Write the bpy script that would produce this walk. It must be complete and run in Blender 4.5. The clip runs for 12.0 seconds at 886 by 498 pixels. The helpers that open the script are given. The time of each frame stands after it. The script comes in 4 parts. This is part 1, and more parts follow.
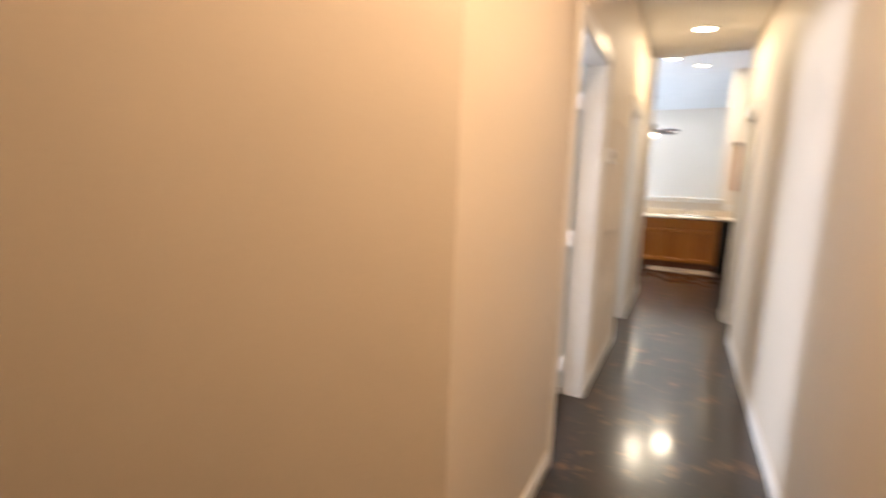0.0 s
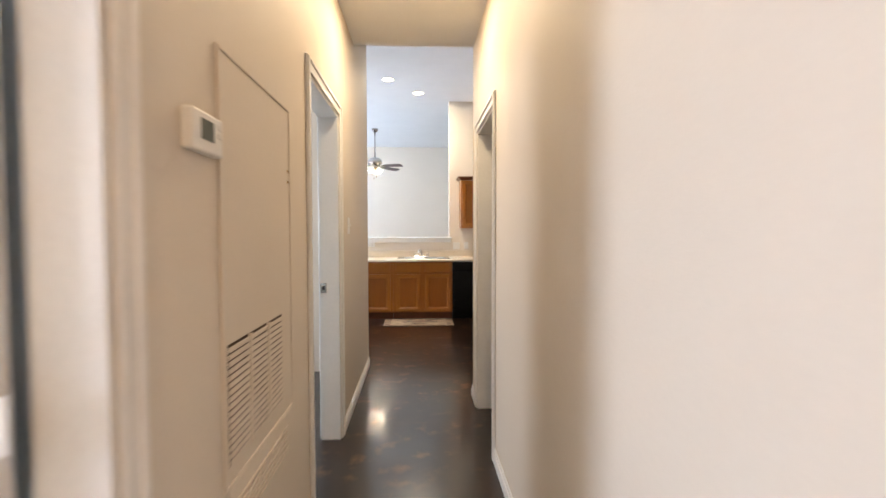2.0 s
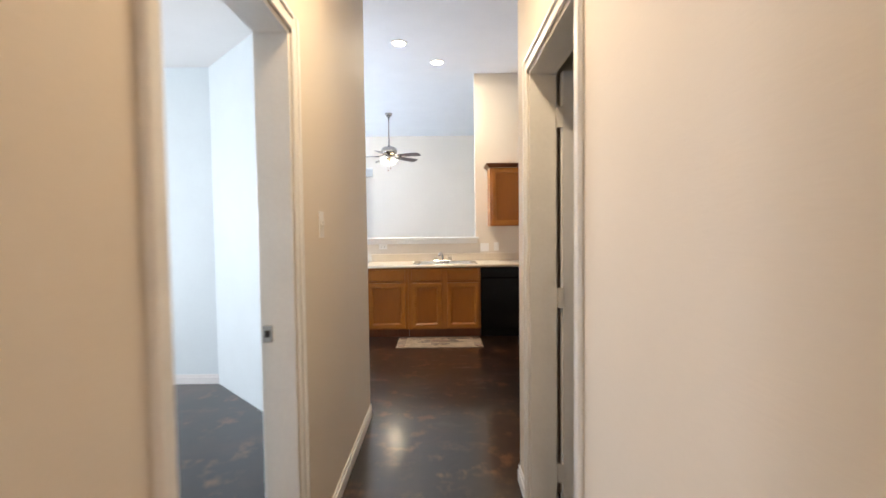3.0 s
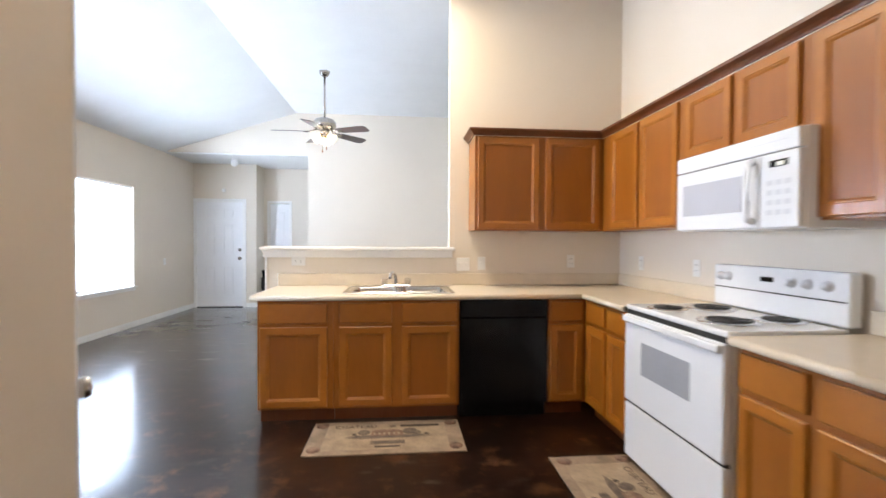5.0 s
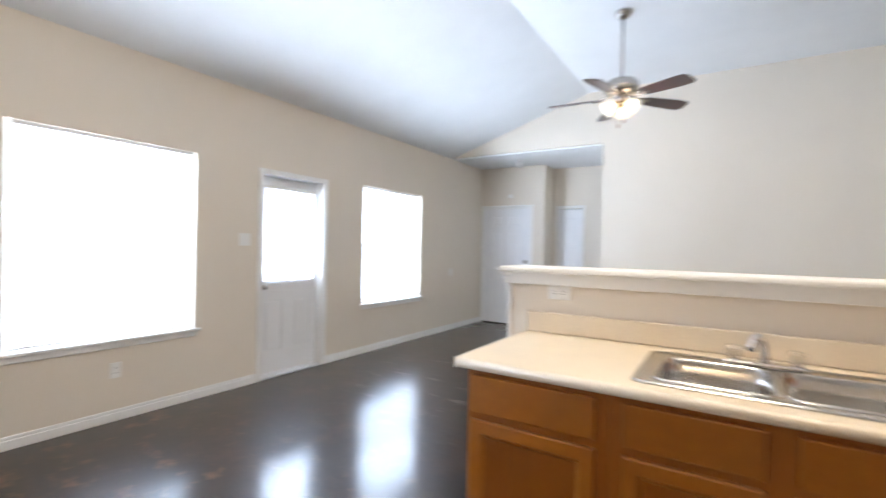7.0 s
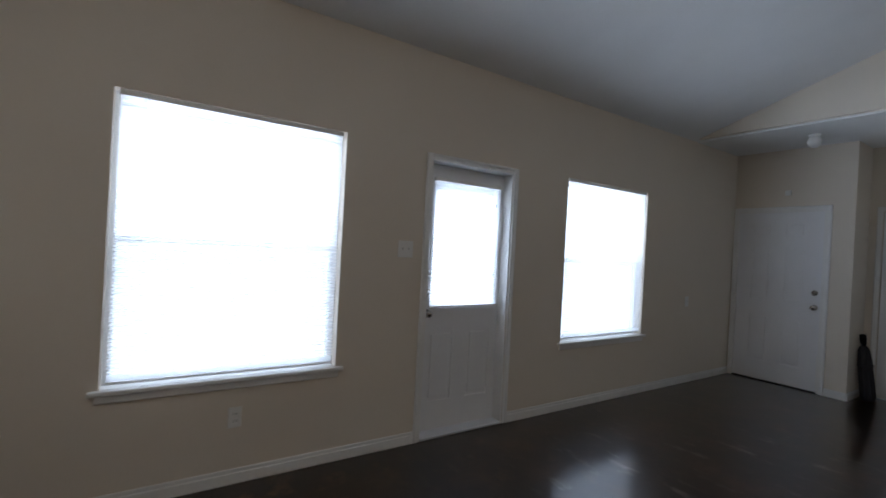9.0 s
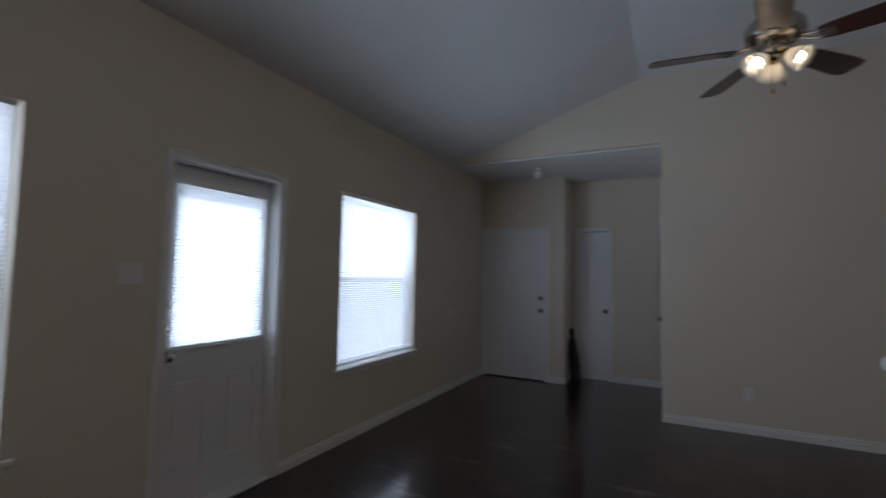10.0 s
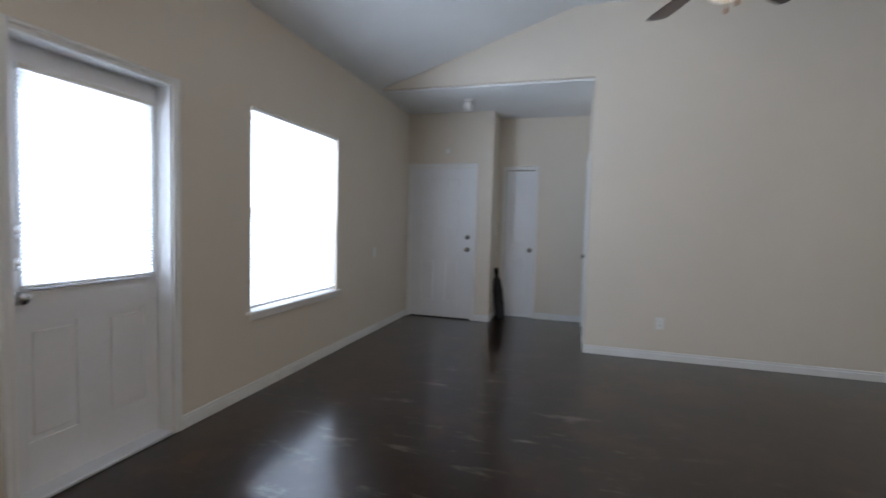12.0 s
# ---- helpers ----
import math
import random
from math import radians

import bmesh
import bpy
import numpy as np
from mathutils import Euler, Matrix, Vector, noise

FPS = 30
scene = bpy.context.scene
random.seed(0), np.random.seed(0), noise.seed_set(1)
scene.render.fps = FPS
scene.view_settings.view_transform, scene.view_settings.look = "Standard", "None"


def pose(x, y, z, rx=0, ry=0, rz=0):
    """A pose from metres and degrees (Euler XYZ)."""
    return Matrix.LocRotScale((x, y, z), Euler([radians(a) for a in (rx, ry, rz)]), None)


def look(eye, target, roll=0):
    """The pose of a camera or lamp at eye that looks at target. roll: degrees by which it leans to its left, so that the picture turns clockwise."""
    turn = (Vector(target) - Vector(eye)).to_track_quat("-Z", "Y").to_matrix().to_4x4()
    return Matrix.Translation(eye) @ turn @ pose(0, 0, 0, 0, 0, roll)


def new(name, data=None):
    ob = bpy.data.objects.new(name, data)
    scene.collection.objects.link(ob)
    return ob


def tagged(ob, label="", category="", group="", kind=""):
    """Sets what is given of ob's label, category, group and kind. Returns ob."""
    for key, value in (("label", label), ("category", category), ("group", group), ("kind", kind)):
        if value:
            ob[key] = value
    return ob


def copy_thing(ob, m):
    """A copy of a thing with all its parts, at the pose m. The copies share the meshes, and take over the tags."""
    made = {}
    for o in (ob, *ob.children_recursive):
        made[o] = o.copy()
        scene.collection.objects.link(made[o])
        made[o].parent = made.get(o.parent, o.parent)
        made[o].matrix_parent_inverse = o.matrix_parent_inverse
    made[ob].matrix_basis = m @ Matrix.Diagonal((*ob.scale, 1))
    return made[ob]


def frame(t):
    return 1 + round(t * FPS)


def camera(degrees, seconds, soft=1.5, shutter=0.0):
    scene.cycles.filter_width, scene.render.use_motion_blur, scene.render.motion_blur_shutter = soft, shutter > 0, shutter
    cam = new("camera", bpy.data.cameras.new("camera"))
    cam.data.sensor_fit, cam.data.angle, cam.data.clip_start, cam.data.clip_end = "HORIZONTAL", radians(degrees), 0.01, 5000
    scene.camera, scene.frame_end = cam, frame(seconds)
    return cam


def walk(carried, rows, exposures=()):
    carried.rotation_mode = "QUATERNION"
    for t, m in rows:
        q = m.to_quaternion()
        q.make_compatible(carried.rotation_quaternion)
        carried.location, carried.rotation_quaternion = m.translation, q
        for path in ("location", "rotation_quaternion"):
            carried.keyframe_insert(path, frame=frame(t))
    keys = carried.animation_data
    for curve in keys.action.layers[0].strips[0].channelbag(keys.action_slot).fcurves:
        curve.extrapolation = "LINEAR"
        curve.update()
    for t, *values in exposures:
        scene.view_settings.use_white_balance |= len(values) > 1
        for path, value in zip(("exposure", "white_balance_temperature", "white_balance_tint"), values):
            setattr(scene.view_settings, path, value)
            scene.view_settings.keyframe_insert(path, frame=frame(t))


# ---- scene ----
cam = camera(89.2, 12.0, shutter=0.5)
PATH = [
    (0, (0.463, 0.368, 1.311), (-0.465, 2.117, 1.029), 2.0),
    (0.5, (0.358, 0.73, 1.301), (0.351, 2.7, 0.96), -0.8),
    (0.7, (0.376, 0.944, 1.297), (0.534, 2.915, 0.997), 1.0),
    (1, (0.412, 1.22, 1.296), (0.626, 3.192, 1.034), 1.6),
    (1.5, (0.435, 1.804, 1.294), (0.56, 3.792, 1.111), 0.9),
    (2, (0.497, 2.432, 1.309), (0.605, 4.427, 1.237), -0.1),
    (2.5, (0.529, 3.046, 1.314), (0.505, 5.044, 1.234), 0.7),
    (3, (0.527, 3.67, 1.325), (0.534, 5.668, 1.245), -0.7),
    (3.2, (0.526, 3.967, 1.298), (0.516, 5.966, 1.245), -1.0),
    (4.8, (0.601, 5.797, 1.305), (0.814, 7.784, 1.232), 1.2),
    (5, (0.586, 6.004, 1.29), (0.771, 7.996, 1.257), 0.3),
    (5.5, (0.567, 6.5, 1.298), (0.598, 8.5, 1.269), -0.8),
    (5.8, (0.604, 6.805, 1.31), (0.585, 8.804, 1.38), 0.1),
    (6, (0.619, 6.981, 1.343), (0.521, 8.978, 1.418), 1.7),
    (6.5, (0.561, 7.39, 1.32), (0.051, 9.323, 1.38), 1.6),
    (7, (0.421, 7.71, 1.329), (-0.649, 9.4, 1.322), 1.2),
    (7.5, (0.233, 8.016, 1.341), (-1.379, 9.199, 1.338), 3.3),
    (7.7, (0.116, 8.13, 1.324), (-1.614, 9.132, 1.255), 2.7),
    (9.3, (-0.784, 8.831, 1.387), (-2.386, 10.027, 1.444), 3.3),
    (9.5, (-0.852, 8.864, 1.38), (-2.283, 10.259, 1.46), 3.4),
    (10, (-0.953, 8.94, 1.38), (-1.853, 10.722, 1.502), 1.1),
    (10.5, (-0.996, 8.897, 1.327), (-1.485, 10.835, 1.385), 0.8),
    (11, (-1.0, 8.902, 1.318), (-1.302, 10.879, 1.318), 1.4),
    (11.5, (-1.018, 8.955, 1.302), (-1.328, 10.93, 1.256), 1.3),
    (12, (-1.161, 9.169, 1.267), (-1.717, 11.087, 1.16), 1.5),
]
EXPOSURES = [(0.0, 0.15), (0.5, -0.05), (1.0, 0.16), (2.0, 0.0), (3.2, 0.05), (5.0, 0.15), (6.0, 0.15), (7.0, -0.1), (7.7, -0.6), (8.5, -1.7), (9.3, -2.6), (10.0, -3.0), (10.5, -2.75), (11.0, -2.35), (11.5, -1.87), (12.0, -1.4)]
walk(cam, [(t, look(eye, target, roll)) for t, eye, target, roll in PATH], EXPOSURES)

# ---- world, lights ----
world = bpy.data.worlds.new("world")
scene.world = world
world.use_nodes = True
wn = world.node_tree.nodes
sky = wn.new("ShaderNodeTexSky")
sky.sky_type = "NISHITA"
sky.sun_disc = False
sky.sun_elevation, sky.sun_rotation = radians(48), radians(70)
wn["Background"].inputs["Strength"].default_value = 0.12
world.node_tree.links.new(sky.outputs["Color"], wn["Background"].inputs["Color"])

sun = new("sun", bpy.data.lights.new("sun", "SUN"))
sun.data.energy, sun.data.angle, sun.data.color = 3.0, radians(0.5), (1.0, 0.95, 0.87)
sun.matrix_world = look((14, 5, 16), (0, 10, 0))


def lamp(name, where, to, energy, color, size, size_y=None):
    data = bpy.data.lights.new(name, "AREA")
    data.energy, data.color, data.size = energy, color, size
    data.shape = "DISK"
    if size_y:
        data.shape, data.size_y = "RECTANGLE", size_y
    ob = new(name, data)
    ob.matrix_world = look(where, to)
    return ob


DAY = (0.71, 0.85, 1.08)
WARM = (1.0, 0.76, 0.49)
SOFT = (1.0, 0.84, 0.61)
# daylight in the window openings
for yc, zc, wy, hz, watts in ((9.20, 1.34, 1.20, 1.46, 400), (12.475, 1.34, 1.20, 1.45, 400), (10.835, 1.41, 0.64, 0.96, 240)):
    lamp("window_daylight", (-3.58, yc, zc - 0.1), (0, yc, zc - 0.1), watts, DAY, hz + 0.5, wy + 0.4)
lamp("window_daylight", (-3.60, 6.1, 1.4), (0, 6.1, 1.4), 105, (0.90, 0.92, 1.02), 1.4, 1.2)
lamp("window_daylight", (-3.62, 1.95, 1.5), (0, 1.95, 1.5), 205, (0.83, 0.91, 1.10), 1.1, 0.8)
# recessed cans, entry globe and fan bulbs
lamp("can_light", (0.47, 5.15, 2.735), (0.47, 5.15, 0), 18, WARM, 0.17)
# added fill lamp, no such can is seen: brightens the hallway start
lamp("can_light", (0.52, 1.15, 2.735), (0.52, 1.15, 0), 33, (1.0, 0.67, 0.41), 0.13)
lamp("can_light", (0.07, 8.90, 3.465), (0.07, 8.90, 0), 31, SOFT, 0.18)
lamp("can_light", (0.50, 9.50, 3.465), (0.50, 9.50, 0), 31, SOFT, 0.18)

# ---- materials ----
def shader(name, color, rough, metal=0.0, spots=0.0, spot_scale=3.0, grain=0.0, grain_scale=60.0,
           bump=0.0, bump_scale=300.0, rough_var=0.0, stretch=(1, 1, 1), coat=0.0, spec=0.5):
    """A principled surface with stains at one scale, grain at another, and fine relief."""
    m = bpy.data.materials.new(name)
    m.use_nodes = True
    nt = m.node_tree
    n, l = nt.nodes, nt.links
    b = n["Principled BSDF"]
    b.inputs["Base Color"].default_value = (*color, 1)
    b.inputs["Roughness"].default_value = rough
    b.inputs["Metallic"].default_value = metal
    b.inputs["Coat Weight"].default_value = coat
    b.inputs["Specular IOR Level"].default_value = spec
    geo = n.new("ShaderNodeNewGeometry")
    scl = n.new("ShaderNodeVectorMath")
    scl.operation = "MULTIPLY"
    scl.inputs[1].default_value = stretch
    l.new(geo.outputs["Position"], scl.inputs[0])

    def tex(scale, detail=4.0):
        t = n.new("ShaderNodeTexNoise")
        t.inputs["Scale"].default_value, t.inputs["Detail"].default_value = scale, detail
        l.new(scl.outputs[0], t.inputs["Vector"])
        return t.outputs["Fac"]

    def ranged(fac, lo, hi):
        r = n.new("ShaderNodeMapRange")
        r.inputs["From Min"].default_value, r.inputs["From Max"].default_value = 0.3, 0.7
        r.inputs["To Min"].default_value, r.inputs["To Max"].default_value = lo, hi
        l.new(fac, r.inputs["Value"])
        return r.outputs["Result"]

    if spots or grain:
        f = ranged(tex(spot_scale), 1 - spots, 1 + spots)
        g = ranged(tex(grain_scale), 1 - grain, 1 + grain)
        mul = n.new("ShaderNodeMath")
        mul.operation = "MULTIPLY"
        l.new(f, mul.inputs[0])
        l.new(g, mul.inputs[1])
        mix = n.new("ShaderNodeVectorMath")
        mix.operation = "SCALE"
        mix.inputs[0].default_value = color
        l.new(mul.outputs[0], mix.inputs["Scale"])
        l.new(mix.outputs[0], b.inputs["Base Color"])
    if rough_var:
        l.new(ranged(tex(spot_scale * 1.7, 6.0), max(0.02, rough - rough_var), rough + rough_var), b.inputs["Roughness"])
    if bump:
        bp = n.new("ShaderNodeBump")
        bp.inputs["Strength"].default_value, bp.inputs["Distance"].default_value = bump, 0.002
        l.new(tex(bump_scale, 2.0), bp.inputs["Height"])
        l.new(bp.outputs["Normal"], b.inputs["Normal"])
    return m


def glow(name, color, strength):
    m = bpy.data.materials.new(name)
    m.use_nodes = True
    b = m.node_tree.nodes["Principled BSDF"]
    b.inputs["Base Color"].default_value = (0.8, 0.8, 0.8, 1)
    b.inputs["Emission Color"].default_value = (*color, 1)
    b.inputs["Emission Strength"].default_value = strength
    return m


def clear_glass(name):
    m = bpy.data.materials.new(name)
    m.use_nodes = True
    b = m.node_tree.nodes["Principled BSDF"]
    b.inputs["Roughness"].default_value = 0.0
    b.inputs["Transmission Weight"].default_value = 1.0
    b.inputs["IOR"].default_value = 1.45
    return m


def seen_through(name, color, share, translucent, clear=0.0):
    """A thin stuff that lets part of the light through: translucent slats, or an insect screen."""
    m = bpy.data.materials.new(name)
    m.use_nodes = True
    n, l = m.node_tree.nodes, m.node_tree.links
    b = n["Principled BSDF"]
    b.inputs["Base Color"].default_value = (*color, 1)
    b.inputs["Roughness"].default_value = 0.45
    t = n.new("ShaderNodeBsdfTranslucent" if translucent else "ShaderNodeBsdfTransparent")
    if translucent:
        t.inputs["Color"].default_value = (*color, 1)
    mix = n.new("ShaderNodeMixShader")
    mix.inputs["Fac"].default_value = share
    l.new(b.outputs[0], mix.inputs[1])
    l.new(t.outputs[0], mix.inputs[2])
    out = mix
    if clear:
        # a share of the light goes straight through the thin sheet
        out = n.new("ShaderNodeMixShader")
        out.inputs["Fac"].default_value = clear
        l.new(mix.outputs[0], out.inputs[1])
        l.new(n.new("ShaderNodeBsdfTransparent").outputs[0], out.inputs[2])
    l.new(out.outputs[0], n["Material Output"].inputs["Surface"])
    return m


def floor_stain(name):
    """Acid-stained, sealed concrete: dark brown clouds, worn tan patches and scuffs, uneven gloss."""
    m = bpy.data.materials.new(name)
    m.use_nodes = True
    n, l = m.node_tree.nodes, m.node_tree.links
    b = n["Principled BSDF"]
    geo = n.new("ShaderNodeNewGeometry")

    def tex(scale, detail, stretch=(1, 1, 1)):
        v = n.new("ShaderNodeVectorMath")
        v.operation = "MULTIPLY"
        v.inputs[1].default_value = stretch
        l.new(geo.outputs["Position"], v.inputs[0])
        t = n.new("ShaderNodeTexNoise")
        t.inputs["Scale"].default_value, t.inputs["Detail"].default_value = scale, detail
        t.inputs["Roughness"].default_value = 0.6
        l.new(v.outputs[0], t.inputs["Vector"])
        return t.outputs["Fac"]

    def ramp(fac, *stops):
        r = n.new("ShaderNodeValToRGB")
        while len(r.color_ramp.elements) < len(stops):
            r.color_ramp.elements.new(0.5)
        for e, (p, c) in zip(r.color_ramp.elements, stops):
            e.position, e.color = p, (*c, 1)
        l.new(fac, r.inputs["Fac"])
        return r.outputs["Color"]

    clouds = ramp(tex(2.4, 4), (0.30, (0.0045, 0.0014, 0.0006)), (0.52, (0.010, 0.0033, 0.0014)), (0.70, (0.025, 0.0088, 0.0038)))
    wear = ramp(tex(2.1, 4, (1.0, 1.5, 1)), (0.40, (0, 0, 0)), (0.60, (1, 1, 1)))
    breakup = ramp(tex(6.5, 5), (0.53, (0, 0, 0)), (0.66, (1, 1, 1)))
    both = n.new("ShaderNodeMath")
    both.operation = "MULTIPLY"
    l.new(wear, both.inputs[0])
    l.new(breakup, both.inputs[1])
    mix = n.new("ShaderNodeMix")
    mix.data_type = "RGBA"
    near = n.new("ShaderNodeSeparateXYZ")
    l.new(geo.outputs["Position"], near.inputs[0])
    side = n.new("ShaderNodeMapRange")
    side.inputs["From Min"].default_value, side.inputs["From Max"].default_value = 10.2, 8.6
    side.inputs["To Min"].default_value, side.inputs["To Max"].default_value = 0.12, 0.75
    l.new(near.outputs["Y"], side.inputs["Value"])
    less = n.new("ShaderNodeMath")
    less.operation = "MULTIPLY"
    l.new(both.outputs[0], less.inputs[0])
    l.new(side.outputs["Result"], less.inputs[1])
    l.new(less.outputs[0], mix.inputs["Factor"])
    l.new(clouds, mix.inputs["A"])
    mix.inputs["B"].default_value = (0.13, 0.056, 0.024, 1)
    # pale dusty scuffs, drawn out across the room, in worn stretches only
    line = ramp(tex(5.5, 6, (0.55, 1.7, 0)), (0.55, (0, 0, 0)), (0.66, (1, 1, 1)))

    def trodden(x, y, r):
        d = n.new("ShaderNodeVectorMath")
        d.operation = "DISTANCE"
        d.inputs[1].default_value = (x, y, 0)
        l.new(geo.outputs["Position"], d.inputs[0])
        q = n.new("ShaderNodeMapRange")
        q.inputs["From Min"].default_value, q.inputs["From Max"].default_value = r, r * 0.4
        l.new(d.outputs["Value"], q.inputs["Value"])
        return q.outputs["Result"]

    most = n.new("ShaderNodeMath")
    most.operation = "MAXIMUM"
    l.new(trodden(-1.9, 11.8, 2.0), most.inputs[0])
    l.new(trodden(0.2, 7.9, 1.4), most.inputs[1])
    worn = most.outputs[0]
    chip = ramp(tex(3.5, 4, (0.8, 1.2, 1)), (0.47, (0, 0, 0)), (0.62, (0.85, 0.85, 0.85)))
    s1, s2 = n.new("ShaderNodeMath"), n.new("ShaderNodeMath")
    s1.operation = s2.operation = "MULTIPLY"
    l.new(line, s1.inputs[0])
    l.new(worn, s1.inputs[1])
    l.new(s1.outputs[0], s2.inputs[0])
    l.new(chip, s2.inputs[1])
    mix2 = n.new("ShaderNodeMix")
    mix2.data_type = "RGBA"
    l.new(s2.outputs[0], mix2.inputs["Factor"])
    l.new(mix.outputs["Result"], mix2.inputs["A"])
    mix2.inputs["B"].default_value = (0.10, 0.085, 0.072, 1)
    l.new(mix2.outputs["Result"], b.inputs["Base Color"])
    # worn sealer below, a waxed film on top
    b.inputs["Specular IOR Level"].default_value = 0.16
    b.inputs["Roughness"].default_value = 0.36
    b.inputs["Coat Weight"].default_value = 1.0
    b.inputs["Coat IOR"].default_value = 1.36
    rr = n.new("ShaderNodeMapRange")
    rr.inputs["From Min"].default_value, rr.inputs["From Max"].default_value = 0.3, 0.7
    rr.inputs["To Min"].default_value, rr.inputs["To Max"].default_value = 0.10, 0.20
    l.new(tex(2.2, 3), rr.inputs["Value"])
    l.new(rr.outputs["Result"], b.inputs["Coat Roughness"])
    bp = n.new("ShaderNodeBump")
    bp.inputs["Strength"].default_value, bp.inputs["Distance"].default_value = 0.22, 0.003
    l.new(tex(7, 2), bp.inputs["Height"])
    l.new(bp.outputs["Normal"], b.inputs["Normal"])
    l.new(bp.outputs["Normal"], b.inputs["Coat Normal"])
    return m


M_WALL = shader("wall_paint", (0.715, 0.642, 0.545), 0.6, spots=0.02, spot_scale=1.2, grain=0.012, grain_scale=90, bump=0.25, bump_scale=160)
M_CEIL = shader("ceiling_paint", (0.78, 0.78, 0.77), 0.7, spots=0.02, grain=0.015, grain_scale=80, bump=0.3, bump_scale=120)
M_BED = shader("pale_paint", (0.66, 0.735, 0.755), 0.6, spots=0.02, grain=0.01, bump=0.2, bump_scale=160)
M_TRIM = shader("white_trim", (0.80, 0.79, 0.77), 0.35, spots=0.03, spot_scale=4, grain=0.02, bump=0.05, bump_scale=60)
M_DOOR = shader("white_door_paint", (0.80, 0.80, 0.81), 0.38, spots=0.02, spot_scale=3, grain=0.015, bump=0.08, bump_scale=140)
M_FLOOR = floor_stain("stained_concrete")
M_WOOD = shader("honey_stained_wood", (0.285, 0.091, 0.0075), 0.34, spots=0.10, spot_scale=1.6, grain=0.05, grain_scale=16, stretch=(3, 3, 0.5), spec=0.45, coat=0.15)
M_PANEL = shader("honey_stained_panel", (0.272, 0.083, 0.006), 0.34, spots=0.12, spot_scale=1.7, grain=0.045, grain_scale=15, stretch=(2.5, 2.5, 0.45), spec=0.45, coat=0.15)
M_RAIL = shader("honey_stained_frame", (0.335, 0.111, 0.009), 0.32, spots=0.10, spot_scale=1.6, grain=0.05, grain_scale=16, stretch=(1.2, 1.2, 2), spec=0.45, coat=0.2)
M_DARKWOOD = shader("dark_stained_wood", (0.115, 0.030, 0.006), 0.36, spots=0.12, grain=0.08, grain_scale=20, stretch=(3, 3, 0.8))
M_COUNTER = shader("cream_laminate", (0.68, 0.585, 0.455), 0.34, spots=0.03, spot_scale=8, grain=0.07, grain_scale=180)
M_ENAMEL = shader("white_enamel", (0.82, 0.83, 0.85), 0.18, spots=0.01, grain=0.01, coat=0.4)
M_GREYGLASS = shader("grey_oven_glass", (0.36, 0.37, 0.40), 0.12, spots=0.03, grain=0.02)
M_BLACK = shader("gloss_black", (0.004, 0.004, 0.005), 0.2, spots=0.1, grain=0.05, rough_var=0.04, spec=0.18)
M_COIL = shader("black_coil", (0.02, 0.02, 0.022), 0.5, spots=0.1, grain=0.1)
M_STEEL = shader("brushed_steel", (0.60, 0.59, 0.57), 0.20, metal=1.0, spots=0.03, grain=0.03, grain_scale=120, stretch=(1, 8, 8))
M_CHROME = shader("chrome", (0.75, 0.75, 0.76), 0.10, metal=1.0, spots=0.02, grain=0.02)
M_NICKEL = shader("brushed_nickel", (0.46, 0.43, 0.40), 0.26, metal=1.0, spots=0.05, grain=0.04)
M_BRASS = shader("aged_brass", (0.62, 0.42, 0.14), 0.25, metal=1.0, spots=0.08, grain=0.04)
M_PLASTIC = shader("white_plastic", (0.80, 0.79, 0.76), 0.35, spots=0.01, grain=0.01)
M_DARK = shader("dark_slot", (0.015, 0.014, 0.013), 0.7, spots=0.1, grain=0.1)
M_BLADE = shader("cherry_blade", (0.035, 0.0045, 0.003), 0.30, spots=0.2, spot_scale=5, grain=0.2, grain_scale=30, stretch=(1, 1, 6), coat=0.4)
# wall paint as it looks in shade, put into a dark colour for the grille
M_GRILLE_SHADE = shader("painted_grille_shade", (0.05, 0.030, 0.018), 0.7, spots=0.1, grain=0.1)
M_BLADE.node_tree.nodes["Principled BSDF"].inputs["Coat Roughness"].default_value = 0.28
M_LCD = shader("grey_green_display", (0.10, 0.12, 0.10), 0.2, spots=0.02, grain=0.02)
M_CLOTH = shader("folded_black_cloth", (0.02, 0.02, 0.025), 0.8, spots=0.2, grain=0.2, grain_scale=200, bump=0.3)
M_GLASS = clear_glass("window_glass")
M_SLAT = seen_through("white_vinyl_slat", (0.95, 0.96, 0.97), 0.8, True, 0.58)
M_SCREEN = seen_through("insect_screen", (0.10, 0.10, 0.10), 0.72, False)
M_BULB = glow("lit_bulb", (1.0, 0.80, 0.56), 360)
M_LENS = glow("lit_lens", (1.0, 0.85, 0.62), 25)
M_SHADE = seen_through("ribbed_shade_glass", (0.97, 0.95, 0.92), 0.92, True)
M_LED = glow("clock_digits", (0.5, 0.8, 0.3), 0.12)
M_ACRYLIC = clear_glass("clear_acrylic")
M_MESH = shader("pale_door_mesh", (0.52, 0.53, 0.58), 0.15, spots=0.03, grain=0.05, grain_scale=400)
M_KEY = shader("pale_grey_key", (0.62, 0.63, 0.66), 0.35, spots=0.01, grain=0.01)

# ---- building helpers ----
def bx(bm, x0, x1, y0, y1, z0, z1, bev=0.0, seg=1):
    m = Matrix.LocRotScale(((x0 + x1) / 2, (y0 + y1) / 2, (z0 + z1) / 2), None, (abs(x1 - x0), abs(y1 - y0), abs(z1 - z0)))
    v = bmesh.ops.create_cube(bm, size=1, matrix=m)["verts"]
    if bev:
        e = list({k for a in v for k in a.link_edges})
        bmesh.ops.bevel(bm, geom=e, offset=bev, segments=seg, affect="EDGES", profile=0.5)
    return bm


def box(*a, **k):
    return bx(bmesh.new(), *a, **k)


